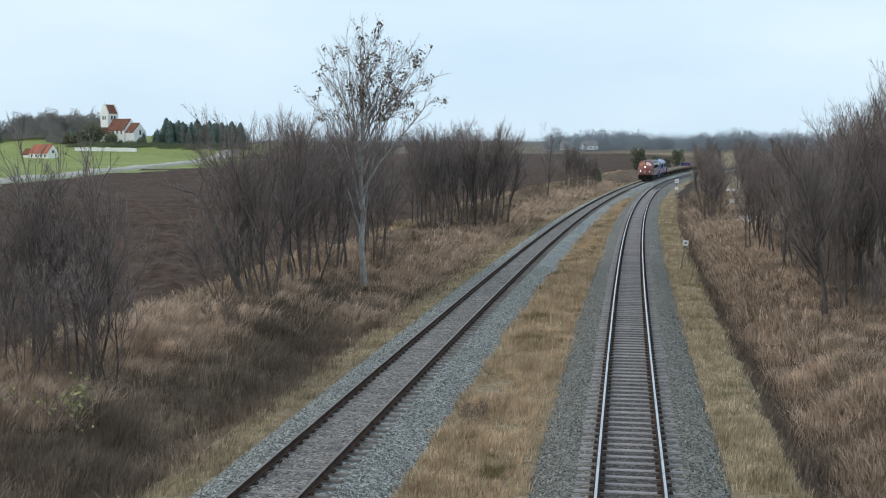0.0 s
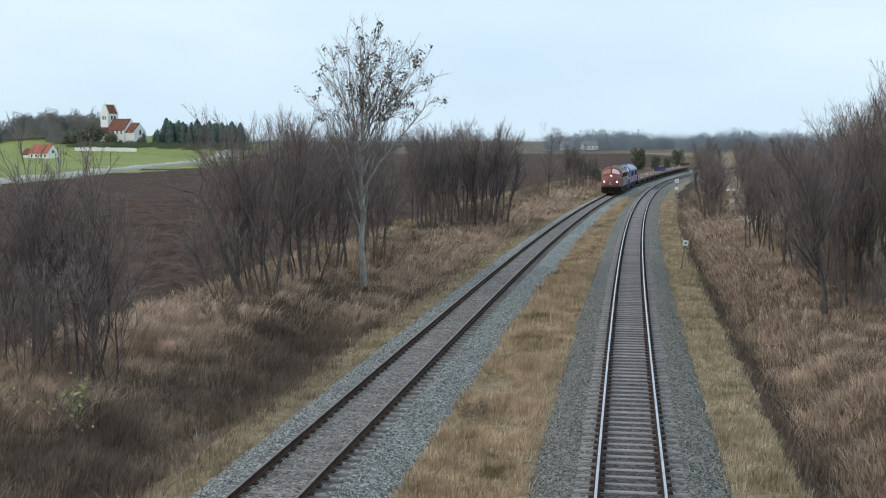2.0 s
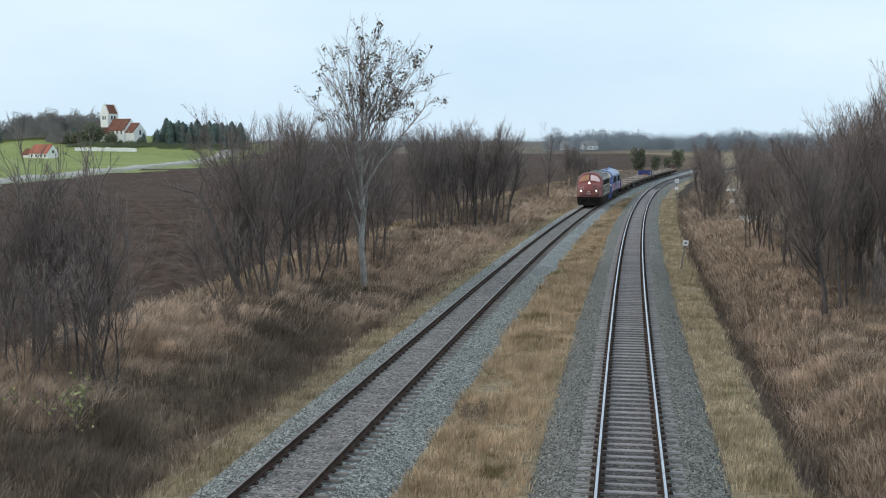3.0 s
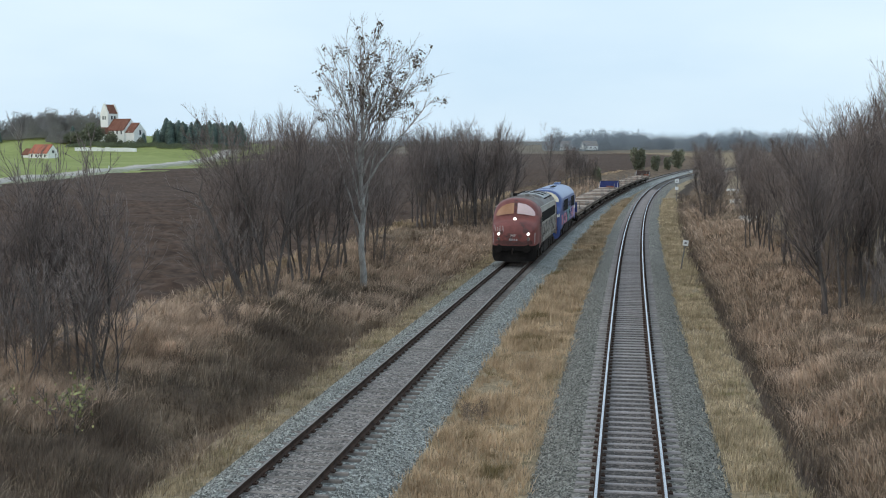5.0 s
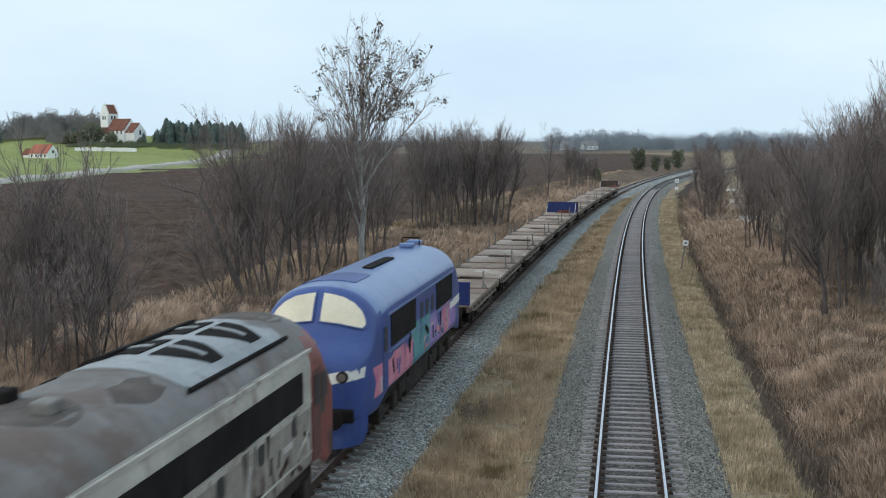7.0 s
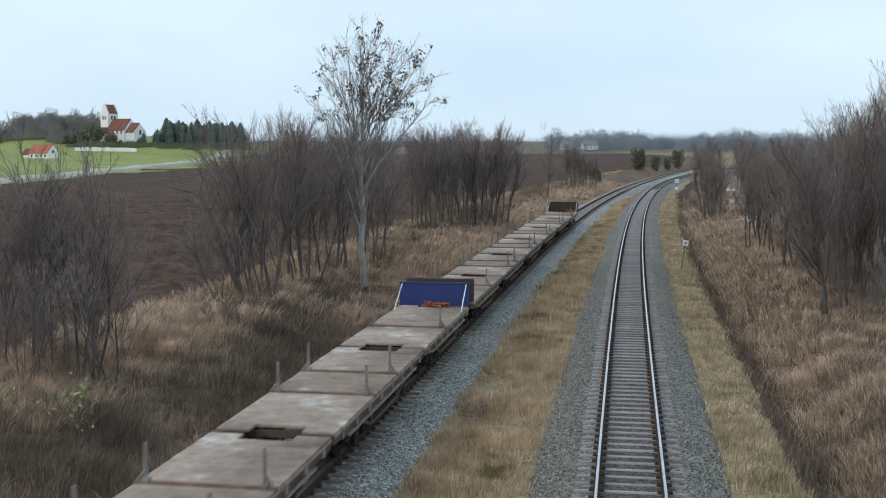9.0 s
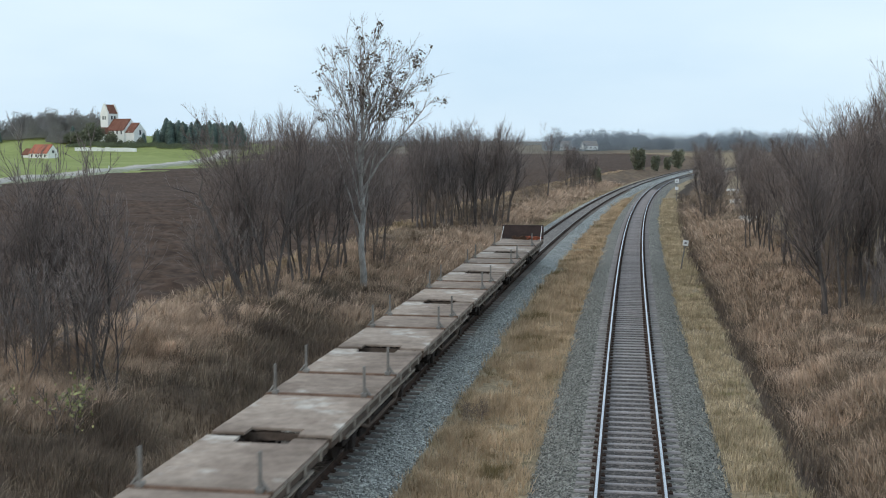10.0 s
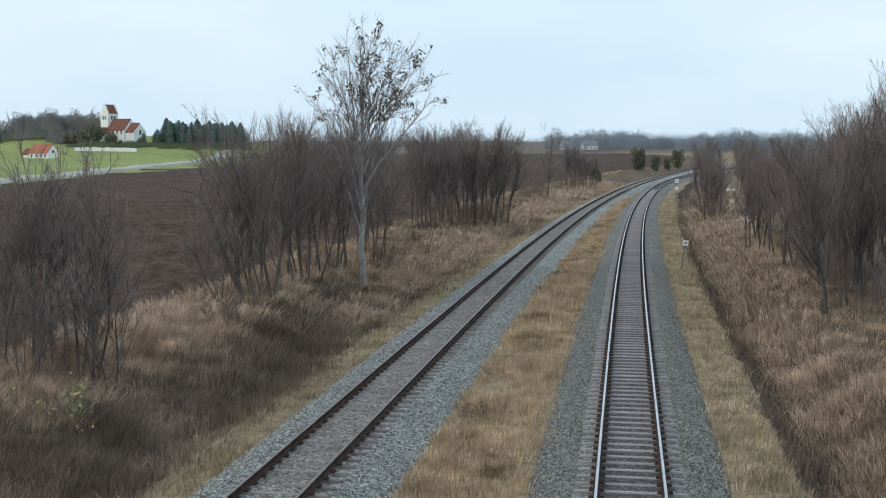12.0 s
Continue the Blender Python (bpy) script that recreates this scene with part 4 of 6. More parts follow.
rf = random.Random(9)
for k in range(5):
    y = 74 + k * 7.0
    x = by_right(9.6 + rf.uniform(-0.2, 0.2), y)
    bm = bmesh.new()
    cyl(bm, (0, 0, -0.3), (rf.uniform(-0.08, 0.08), 0, 1.25), 0.055, 0.05, seg=7)
    ob = part("fence_post", bm, M_BARK)
    ob.matrix_basis = Matrix.Translation((x, y, drop(x, y)))
    tagged(ob, "weathered wooden fence post", "fence post", "posts of the field fence")

M_PATH = mat("pale_gravel_path", (0.42, 0.40, 0.36), (0.60, 0.58, 0.54), 0.6, 0.9, 0.3, 0.15)
pv, pf = [], []
path_y = np.arange(106, 192, 3.0)
for y in path_y:
    x = by_right(float(np.interp(y, [110, 130, 160, 190], [10.9, 11.3, 12.2, 12.6])), y)
    for k in (-1.1, -0.9, 0.9, 1.1):
        pv.append((x + k, y, drop(x, y) + (0.08 if abs(k) < 1.0 else -0.15)))
for i in range(len(path_y) - 1):
    for j in range(3):
        a = i * 4 + j
        pf.append((a, a + 1, a + 5, a + 4))
tagged(pydata("path", pv, pf, M_PATH, smooth=True), "pale gravel path beyond the bare trees", "path", kind="structure")
# ---- the train ----
M_RED = mat("faded_red_paint", (0.15, 0.038, 0.032), (0.26, 0.072, 0.058), 1.1, 0.5, 0.1, 0.15, spots=((0.05, 0.028, 0.026), 1.2, 0.55))
M_GREY_ROOF = mat("sooty_grey_roof", (0.105, 0.092, 0.082), (0.225, 0.212, 0.20), 0.5, 0.6, 0.1, 0.15, spots=((0.115, 0.078, 0.062), 0.7, 0.47))
M_DIRTY_WHITE = mat("dirty_cream_paint", (0.17, 0.145, 0.12), (0.37, 0.335, 0.295), 0.9, 0.6, 0.1, 0.15, spots=((0.11, 0.08, 0.065), 0.9, 0.53))
M_CREAM_SIDE = mat("cream_side_paint", (0.30, 0.275, 0.235), (0.54, 0.51, 0.45), 0.8, 0.55, 0.1, 0.12, spots=((0.21, 0.16, 0.12), 1.1, 0.57))
M_BLUE = mat("blue_paint", (0.027, 0.055, 0.195), (0.044, 0.083, 0.265), 0.7, 0.4, 0.05, 0.08, spots=((0.03, 0.055, 0.16), 0.9, 0.62))
# Same blue paint, paler: the sky's reflection is put into the colour.
M_BLUE_SKYLIT = mat("skylit_blue_paint", (0.10, 0.165, 0.34), (0.16, 0.235, 0.42), 0.6, 0.3, 0.05, 0.08, spots=((0.09, 0.11, 0.18), 0.8, 0.62))
M_RED_SOOT = mat("sooty_red_paint", (0.08168, 0.0324, 0.02835), (0.1485, 0.054, 0.0459), 2.5, 0.6, 0.1, 0.2)
M_ROOF_PALE = mat("pale_grey_roof_deck", (0.20, 0.215, 0.22), (0.36, 0.375, 0.38), 0.8, 0.5, 0.1, 0.12, spots=((0.10, 0.09, 0.085), 0.9, 0.58))
M_ROOF_BROWN = mat("brown_soot_stain", (0.05, 0.04, 0.035), (0.12, 0.095, 0.08), 1.2, 0.8, 0.1, 0.2)
M_BLACK = mat("sooty_black", (0.008, 0.007, 0.007), (0.024, 0.02, 0.018), 1.5, 0.9, 0.1, 0.2, gloss=0.12)
M_UNDER = mat("brake_dust_steel", (0.018, 0.014, 0.012), (0.05, 0.038, 0.032), 2.0, 0.9, 0.2, 0.3, gloss=0.2)
M_GLASS_PINK = mat("pink_windscreen", (0.62, 0.44, 0.44), (0.74, 0.57, 0.56), 1.2, 0.15, 0.0, 0.05)
M_GLASS_OCHRE = mat("ochre_windscreen", (0.36, 0.17, 0.085), (0.50, 0.26, 0.14), 1.2, 0.15, 0.0, 0.05)
M_GLASS_CREAM = mat("cream_windscreen", (0.66, 0.58, 0.42), (0.76, 0.69, 0.53), 1.2, 0.15, 0.0, 0.05)
M_CREAM_PAINT = mat("cream_stripe", (0.70, 0.67, 0.60), (0.80, 0.78, 0.72), 2.0, 0.5, 0.0, 0.05)
M_PINK = mat("pink_spray_paint", (0.50, 0.13, 0.22), (0.66, 0.30, 0.36), 1.5, 0.5, 0.0, 0.1)
M_TEAL = mat("teal_spray_paint", (0.06, 0.24, 0.26), (0.14, 0.36, 0.36), 1.5, 0.5, 0.0, 0.1)
M_LILAC = mat("lilac_spray_paint", (0.26, 0.16, 0.42), (0.40, 0.27, 0.52), 1.5, 0.5, 0.0, 0.1)
M_PALE_SPRAY = mat("pale_spray_paint", (0.42, 0.38, 0.36), (0.55, 0.52, 0.50), 1.5, 0.6, 0.0, 0.1)
M_CHROME_RING = mat("dull_lamp_ring", (0.22, 0.2, 0.18), (0.35, 0.33, 0.3), 3.0, 0.4, metal=0.7)
M_LAMP = glow_mat("lit_headlamp", (1.0, 0.95, 0.9), 7.0)
M_LENS = mat("unlit_lamp_glass", (0.1, 0.09, 0.08), (0.2, 0.18, 0.16), 3.0, 0.2)
M_DECK = mat("weathered_deck_planks", (0.13, 0.095, 0.076), (0.43, 0.345, 0.285), 0.38, 0.85, 0.3, 0.2, spots=((0.54, 0.49, 0.44), 0.6, 0.58), rand=0.08)
M_DECK_BAR = mat("rusty_cross_bar", (0.12, 0.075, 0.055), (0.23, 0.15, 0.11), 2.0, 0.85, 0.2, 0.2)
M_FRAME = mat("dusty_wagon_steel", (0.06, 0.045, 0.036), (0.135, 0.10, 0.08), 1.3, 0.85, 0.2, 0.25)
M_SIDE_PALE = mat("pale_wagon_side", (0.20, 0.165, 0.135), (0.32, 0.275, 0.23), 1.5, 0.85, 0.2, 0.2)
M_BOARD_BLUE = mat("blue_end_board", (0.010, 0.022, 0.115), (0.018, 0.035, 0.165), 1.0, 0.55, 0.05, 0.1)
M_BOARD_BROWN = mat("brown_end_board", (0.035, 0.022, 0.02), (0.07, 0.042, 0.036), 1.0, 0.7, 0.05, 0.15)
M_STAKE = mat("galvanised_stake", (0.13, 0.12, 0.11), (0.24, 0.225, 0.205), 3.0, 0.6, 0.1, 0.1)
M_STRAP = mat("red_lashing_strap", (0.22, 0.07, 0.045), (0.36, 0.12, 0.07), 5.0, 0.85, 0.2, 0.3)
M_CHAIN = mat("rusty_chain", (0.06, 0.035, 0.025), (0.13, 0.075, 0.05), 5.0, 0.85, 0.2, 0.3)

# stations from the nose: half width, shoulder height, roof height
NOSE = ((0.00, 0.60, 1.45, 1.75), (0.03, 0.82, 1.62, 2.02), (0.10, 1.00, 1.80, 2.28), (0.22, 1.15, 1.95, 2.48), (0.42, 1.29, 2.10, 2.64), (0.70, 1.39, 2.24, 2.76), (0.95, 1.44, 2.34, 2.86),
        (1.03, 1.45, 2.40, 2.98), (1.20, 1.46, 2.48, 3.30), (1.40, 1.47, 2.56, 3.66), (1.56, 1.48, 2.66, 3.90), (1.68, 1.485, 2.72, 4.00), (1.85, 1.49, 2.80, 4.06), (2.20, 1.50, 2.92, 4.09),
        (2.70, 1.50, 3.02, 4.10), (2.74, 1.50, 3.02, 4.10), (4.0, 1.50, 3.05, 4.10))
BODY_FLOOR = 0.86
SILL = 1.14


def ring_points(w, zs, top, BODY_FLOOR):
    """One half of a cross-section from the sill over the shoulder to the ridge, then mirrored."""
    half = [(w * 0.985, BODY_FLOOR), (w, BODY_FLOOR + 0.1)]
    half += [(w, BODY_FLOOR + 0.1 + (zs - BODY_FLOOR - 0.1) * k / 5) for k in range(1, 6)]
    for k in range(1, 13):
        a = k / 12 * math.pi / 2
        half.append((w * max(0.0, math.cos(a)) ** 0.86, zs + (top - zs) * math.sin(a) ** 0.92))
    half[-1] = (0.0, top)
    return half + [(-x, z) for x, z in reversed(half[:-1])]


def nohab_body(length, paint):
    """A round-nosed diesel body; +y is forward, the nose tip at y = length / 2. paint(d, x, z) picks the slot."""
    stations = list(NOSE)
    d = 5.0
    while d < length - 4.4:
        stations.append((d, 1.5, 3.05, 4.10))
        d += 0.9
    stations += [(length - k, w, zs, top) for k, w, zs, top in reversed(NOSE)]
    bm = bmesh.new()
    rings = []
    for d, w, zs, top in stations:
        rings.append([bm.verts.new((x, length / 2 - d, z)) for x, z in ring_points(w, zs, top, float(np.interp(min(d, length - d), [1.6, 2.3], [BODY_FLOOR, SILL])))])
    for i in range(len(rings) - 1):
        for j in range(len(rings[0]) - 1):
            f = bm.faces.new((rings[i][j], rings[i][j + 1], rings[i + 1][j + 1], rings[i + 1][j]))
            c = f.calc_center_median()
            f.material_index = paint(length / 2 - c.y, c.x, c.z)
            f.smooth = True
    bm.faces.new(rings[0]).material_index = paint(0, 0, 1.5)
    back = bm.faces.new(list(reversed(rings[-1])))
    back.material_index = paint(length, 0, 2)
    fl = [r[0] for r in rings] + [r[-1] for r in reversed(rings)]
    bm.faces.new(list(reversed(fl))).material_index = paint(5, 0, 0.5)
    bmesh.ops.recalc_face_normals(bm, faces=bm.faces)
    return bm


def patch(name, tree, outline, view, material, parent, off=0.012, label="", steps=9, thick=0.03):
    """A thin plate that follows the body: outline in the viewed plane, laid on the surface. view: 'front' (x, z), 'right'/'left' (y, z), 'top' (x, y)."""
    ways = {"front": Vector((0, -1, 0)), "right": Vector((-1, 0, 0)), "left": Vector((1, 0, 0)), "top": Vector((0, 0, -1))}
    way = ways[view]
    cx, cy = sum(p[0] for p in outline) / len(outline), sum(p[1] for p in outline) / len(outline)
    bm = bmesh.new()

    def lay(a, b, lift):
        o = {"front": Vector((a, 40, b)), "right": Vector((6, a, b)), "left": Vector((-6, a, b)), "top": Vector((a, b, 9))}[view]
        hit, nor, _, _ = tree.ray_cast(o, way)
        if hit is None:
            hit, nor, _, _ = tree.find_nearest(o + way * 4)
        return bm.verts.new(hit - way * lift)

    # densify the outline, then rings towards the middle
    pts = []
    for i, p in enumerate(outline):
        q = outline[(i + 1) % len(outline)]
        k = max(1, int(math.hypot(q[0] - p[0], q[1] - p[1]) / 0.12))
        k = min(k, 24)
        pts += [(p[0] + (q[0] - p[0]) * t / k, p[1] + (q[1] - p[1]) * t / k) for t in range(k)]
    rings = [[lay(a, b, -thick) for a, b in pts]]
    for r in range(steps):
        f = 1 - r / steps
        rings.append([lay(cx + (a - cx) * f, cy + (b - cy) * f, off) for a, b in pts])
    mid = lay(cx, cy, off)
    n = len(pts)
    for r in range(len(rings) - 1):
        for i in range(n):
            j = (i + 1) % n
            bm.faces.new((rings[r][i], rings[r][j], rings[r + 1][j], rings[r + 1][i]))
    for i in range(n):
        bm.faces.new((rings[-1][i], rings[-1][(i + 1) % n], mid))
    bmesh.ops.recalc_face_normals(bm, faces=bm.faces)
    return part(name, bm, material, parent, label, smooth=False)


def rounded(x0, z0, x1, z1, r, k=4):
    pts = []
    for cx, cz, a0 in ((x1 - r, z1 - r, 0), (x0 + r, z1 - r, 90), (x0 + r, z0 + r, 180), (x1 - r, z0 + r, 270)):
        pts += [(cx + r * math.cos(radians(a0 + 90 * i / k)), cz + r * math.sin(radians(a0 + 90 * i / k))) for i in range(k + 1)]
    return pts


def blob(cx, cz, w, h, seed, k=11):
    rng = random.Random(seed)
    return [(cx + w / 2 * math.cos(a) * rng.uniform(0.7, 1.15), cz + h / 2 * math.sin(a) * rng.uniform(0.7, 1.15)) for a in (i / k * 2 * math.pi for i in range(k))]


def wheelset(parent, y, r=0.5):
    bm = bmesh.new()
    cyl(bm, (-0.9, y, r), (0.9, y, r), 0.08, seg=10)
    for s in (-1, 1):
        cyl(bm, (s * 0.69, y, r), (s * 0.82, y, r), r, seg=26)
        cyl(bm, (s * 0.68, y, r), (s * 0.70, y, r), r + 0.03, seg=26)
        cyl(bm, (s * 0.82, y, r), (s * 0.98, y, r), 0.16, seg=12)
    return part("wheelset", bm, M_UNDER, parent)


def loco_bogie(parent, yc):
    bm = bmesh.new()
    for s in (-1, 1):
        box(bm, s * 1.16, yc, 0.78, 0.16, 4.9, 0.26, 0.03)
        for k in (-1.8, 0, 1.8):
            box(bm, s * 1.2, yc + k, 0.52, 0.3, 0.52, 0.46, 0.04)
        for k in (-0.9, 0.9):
            box(bm, s * 1.2, yc + k, 0.42, 0.14, 0.9, 0.14, 0.03)
            cyl(bm, (s * 1.14, yc + k, 0.5), (s * 1.14, yc + k, 0.8), 0.11, seg=10)
    box(bm, 0, yc, 0.55, 2.1, 0.5, 0.25, 0.03)
    b = part("bogie", bm, M_UNDER, parent)
    for k in (-1.8, 0, 1.8):
        wheelset(b, yc + k, 0.51)
    return b


def lamp(parent, tree, x, z, r, lit, ring=M_CHROME_RING):
    hit, _, _, _ = tree.ray_cast(Vector((x, 40, z)), Vector((0, -1, 0)))
    y = hit.y
    bm = bmesh.new()
    cyl(bm, (x, y - 0.14, z), (x, y + 0.05, z), r * 1.28, r * 1.2, seg=20)
    h = part("headlight", bm, ring, parent)
    bm = bmesh.new()
    cyl(bm, (x, y + 0.02, z), (x, y + 0.075, z), r, r * 0.8, seg=20)
    part("lens", bm, M_LAMP if lit else M_LENS, h)


def buffers(parent, y, way, z=1.03, paint=M_UNDER):
    for s in (-1, 1):
        bm = bmesh.new()
        cyl(bm, (s * 0.87, y, z), (s * 0.87, y + way * 0.42, z), 0.11, seg=12)
        cyl(bm, (s * 0.87, y + way * 0.42, z), (s * 0.87, y + way * 0.47, z), 0.23, seg=16)
        part("buffer", bm, paint, parent)
    bm = bmesh.new()
    cyl(bm, (0, y, z - 0.02), (0, y + way * 0.4, z - 0.12), 0.05, seg=8)
    box(bm, 0, y + way * 0.36, z - 0.2, 0.1, 0.1, 0.3, 0.02)
    part("coupling", bm, M_UNDER, parent)


def loco_common(t, length, skirt, dark):
    for yc in (length / 2 - 4.3, -length / 2 + 4.3):
        loco_bogie(t, yc)
    bm = bmesh.new()
    box(bm, 0, 0, 0.62, 2.6, 3.2, 0.8, 0.12)
    for s in (-1, 1):
        box(bm, s * 1.15, 2.6, 0.62, 0.35, 1.0, 0.4, 0.05)
        box(bm, s * 1.15, -2.6, 0.62, 0.35, 1.0, 0.4, 0.05)
    part("fuel_tank", bm, M_UNDER, t)
    # front apron below the nose, curved in plan
    bm = bmesh.new()
    cols = []
    for k in range(15):
        a = (k / 14 - 0.5) * 2
        x = 1.42 * math.sin(a * 1.25) / math.sin(1.25)
        y = length / 2 + 0.02 - 0.75 * abs(a) ** 2.6
        cols.append([bm.verts.new((x, y, BODY_FLOOR + 0.1)), bm.verts.new((x * 0.99, y + 0.02, 0.5)), bm.verts.new((x * 0.9, y + 0.10, 0.2)), bm.verts.new((x * 0.9, y - 0.12, 0.2)), bm.verts.new((x * 0.95, y - 0.14, BODY_FLOOR + 0.22))])
    for i in range(len(cols) - 1):
        for j in range(4):
            bm.faces.new((cols[i][j], cols[i + 1][j], cols[i + 1][j + 1], cols[i][j + 1]))
    bmesh.ops.recalc_face_normals(bm, faces=bm.faces)
    part("front_apron", bm, skirt, t)
    bm = bmesh.new()
    box(bm, 0, length / 2 + 0.06, 1.03, 2.5, 0.16, 0.34, 0.05)
    part("buffer_beam", bm, dark, t)
    buffers(t, length / 2 + 0.1, 1, 1.03, M_BLACK)
    buffers(t, -length / 2, -1)


def eye(s, top=3.86):
    """Outline of one big windscreen, seen from the front; s: side."""
    pts = [(0.11, 3.14), (0.6, 3.09), (1.02, 3.01), (1.18, 2.98), (1.24, 3.05), (1.20, 3.2), (1.09, 3.38), (0.9, 3.56), (0.62, 3.70), (0.3, 3.77), (0.11, 3.79)]
    return [(s * x, z) for x, z in pts]


def build_red_loco():
    L = 15.9
    t = thing("diesel_locomotive", "worn red and dirty cream round-nosed diesel locomotive, headlights lit", "locomotive")

    def paint(d, x, z):
        if z < 1.22 and d < 1.6:
            return 3
        if d < 2.72:
            return 0 if (d < 2.3 or z < 3.5) else 1
        if d > L - 3.1 and z < 3.72:
            return 0
        return 1 if z > 3.46 else (4 if z > 2.2 else 2)

    bm = nohab_body(L, paint)
    tree = BVHTree.FromBMesh(bm)
    part("body", bm, [M_RED, M_GREY_ROOF, M_DIRTY_WHITE, M_BLACK, M_CREAM_SIDE], t)
    loco_common(t, L, M_BLACK, M_BLACK)
    for s, g in ((-1, M_GLASS_PINK), (1, M_GLASS_OCHRE)):
        fr = [((x - s * 0.66) * 1.07 + s * 0.66, (z - 3.35) * 1.12 + 3.35) for x, z in eye(s)]
        w = patch("windscreen_frame", tree, fr, "front", M_RED, t, 0.05)
        patch("windscreen", tree, eye(s), "front", g, w, 0.062, "opaque tinted windscreen glass")
    lamp(t, tree, 0.0, 2.8, 0.1, True)
    for s in (-1, 1):
        lamp(t, tree, s * 0.93, 1.92, 0.088, True)
        lamp(t, tree, s * 0.93, 1.62, 0.085, False)
    # class letters and bars for the running number
    tx = bpy.data.curves.new("class_lettering", "FONT")
    tx.body, tx.size, tx.align_x, tx.extrude = "MY", 0.26, "CENTER", 0.006
    ob = new("class_lettering", tx)
    dg = bpy.context.evaluated_depsgraph_get()
    me = bpy.data.meshes.new_from_object(ob.evaluated_get(dg))
    bpy.data.objects.remove(ob)
    me.materials.clear()
    me.materials.append(M_CREAM_PAINT)
    lt = new("class_lettering", me)
    lt.parent = t
    lt.matrix_basis = Matrix.Translation((0, L / 2 + 0.03, 1.72)) @ Matrix.Rotation(radians(180), 4, "Z") @ Matrix.Rotation(radians(90), 4, "X")
    bm = bmesh.new()
    for k in range(4):
        box(bm, -0.21 + k * 0.14, L / 2 + 0.015, 1.57, 0.09, 0.04, 0.12, 0.008)
    part("number_bars", bm, M_PALE_SPRAY, t)
    # scrawl on the nose and dark worn patches
    for k in range(7):
        x, tilt, low = 0.6 + 0.085 * k, (0.09, -0.05, 0.12, 0.0)[k % 4], 2.05 + (0.0, 0.12, 0.05)[k % 3]
        patch("spray_scrawl", tree, [(x, low), (x + 0.022, low), (x + 0.028 + tilt, 2.40 - 0.09 * (k % 3)), (x + tilt, 2.41 - 0.09 * (k % 3))], "front", M_PALE_SPRAY, t, 0.006, steps=2)
    for i, (cx, cz, w, h) in enumerate(((-0.75, 2.12, 0.42, 0.34), (-0.42, 1.78, 0.26, 0.3), (0.25, 1.9, 0.2, 0.2), (-0.98, 1.4, 0.4, 0.3), (0.55, 1.45, 0.4, 0.2), (0.0, 1.33, 0.9, 0.16), (-0.5, 1.34, 0.6, 0.2), (0.9, 1.36, 0.5, 0.2), (0.75, 2.0, 0.3, 0.25))):
        patch("worn_patch", tree, blob(cx, cz, w, h, i, 17), "front", M_RED_SOOT, t, 0.004, steps=3)
    for s in (-1, 1):
        patch("soot_band", tree, [(s * 0.02, 1.24), (s * 1.3, 1.24), (s * 1.32, 1.52), (s * 1.1, 1.44), (s * 0.85, 1.56), (s * 0.6, 1.42), (s * 0.3, 1.5), (s * 0.02, 1.4)], "front", M_RED_SOOT, t, 0.003, steps=4)
        patch("white_scrawl", tree, [(s * 1.28, 1.3), (s * 1.31, 1.3), (s * 1.33, 1.95), (s * 1.28, 2.0)], "front", M_PALE_SPRAY, t, 0.006, steps=2)
    y0 = L / 2
    for side in ("right", "left"):
        sx = 1 if side == "right" else -1
        # cab door and window, grille band, port holes, panels
        d = patch("cab_door", tree, rounded(y0 - 2.62, 1.16, y0 - 2.02, 2.9, 0.1), side, M_RED, t, 0.015)
        patch("door_window", tree, rounded(y0 - 2.5, 2.25, y0 - 2.14, 2.85, 0.06), side, M_DARK, d, 0.03)
        for yy in (y0 - 1.96, y0 - 2.68):
            bm = bmesh.new()
            cyl(bm, (sx * 1.55, yy, 1.2), (sx * 1.55, yy, 2.2), 0.018, seg=6)
            part("grab_rail", bm, M_STAKE, d)
        for k in range(8):
            a = y0 - 2.95 - k * 1.2
            patch("grille", tree, rounded(a - 1.195, 2.5, a, 3.12, 0.03), side, M_BLACK, t, 0.02, steps=4)
        for k in range(6):
            a = y0 - 4.0 - k * 2.0
            patch("side_window", tree, rounded(a - 0.2, 1.98, a + 0.16, 2.34, 0.12), side, M_DARK, t, 0.012, steps=3)
        bm = bmesh.new()
        for k in range(12):
            box(bm, sx * 1.505, y0 - 2.9 - k * 0.92, 1.85, 0.02, 0.03, 1.3)
        box(bm, sx * 1.51, 0, 2.44, 0.03, 10.4, 0.04)
        box(bm, sx * 1.51, 0, 1.42, 0.03, 10.4, 0.04)
        box(bm, sx * 1.50, 0, 3.46, 0.06, 10.4, 0.06)
        part("side_trim", bm, M_CREAM_SIDE, t)
        rng = random.Random(5)
        for k in range(26):
            yy, zz = y0 - 3.2 - rng.random() * 9.8, 1.3 + rng.random() * 0.6
            ll, an, ww = rng.uniform(0.3, 0.9), rng.uniform(-0.4, 0.4) + (math.pi / 2 if k % 4 == 0 else 0), rng.uniform(0.02, 0.07)
            ca, sa = math.cos(an), math.sin(an)
            patch("spray_stroke", tree, [(yy + ca * u * ll / 2 - sa * v * ww, zz + sa * u * ll / 2 + ca * v * ww) for u, v in ((-1, -1), (1, -1), (1, 1), (-1, 1))], side, (M_PALE_SPRAY, M_RUST, M_UNDER, M_CREAM_SIDE, M_ROOF_BROWN)[k % 5], t, 0.004 + 0.0005 * k, steps=2)
        # soot runs down from the roof edge
        for k in range(14):
            yy = y0 - 3.0 - rng.random() * 9.6
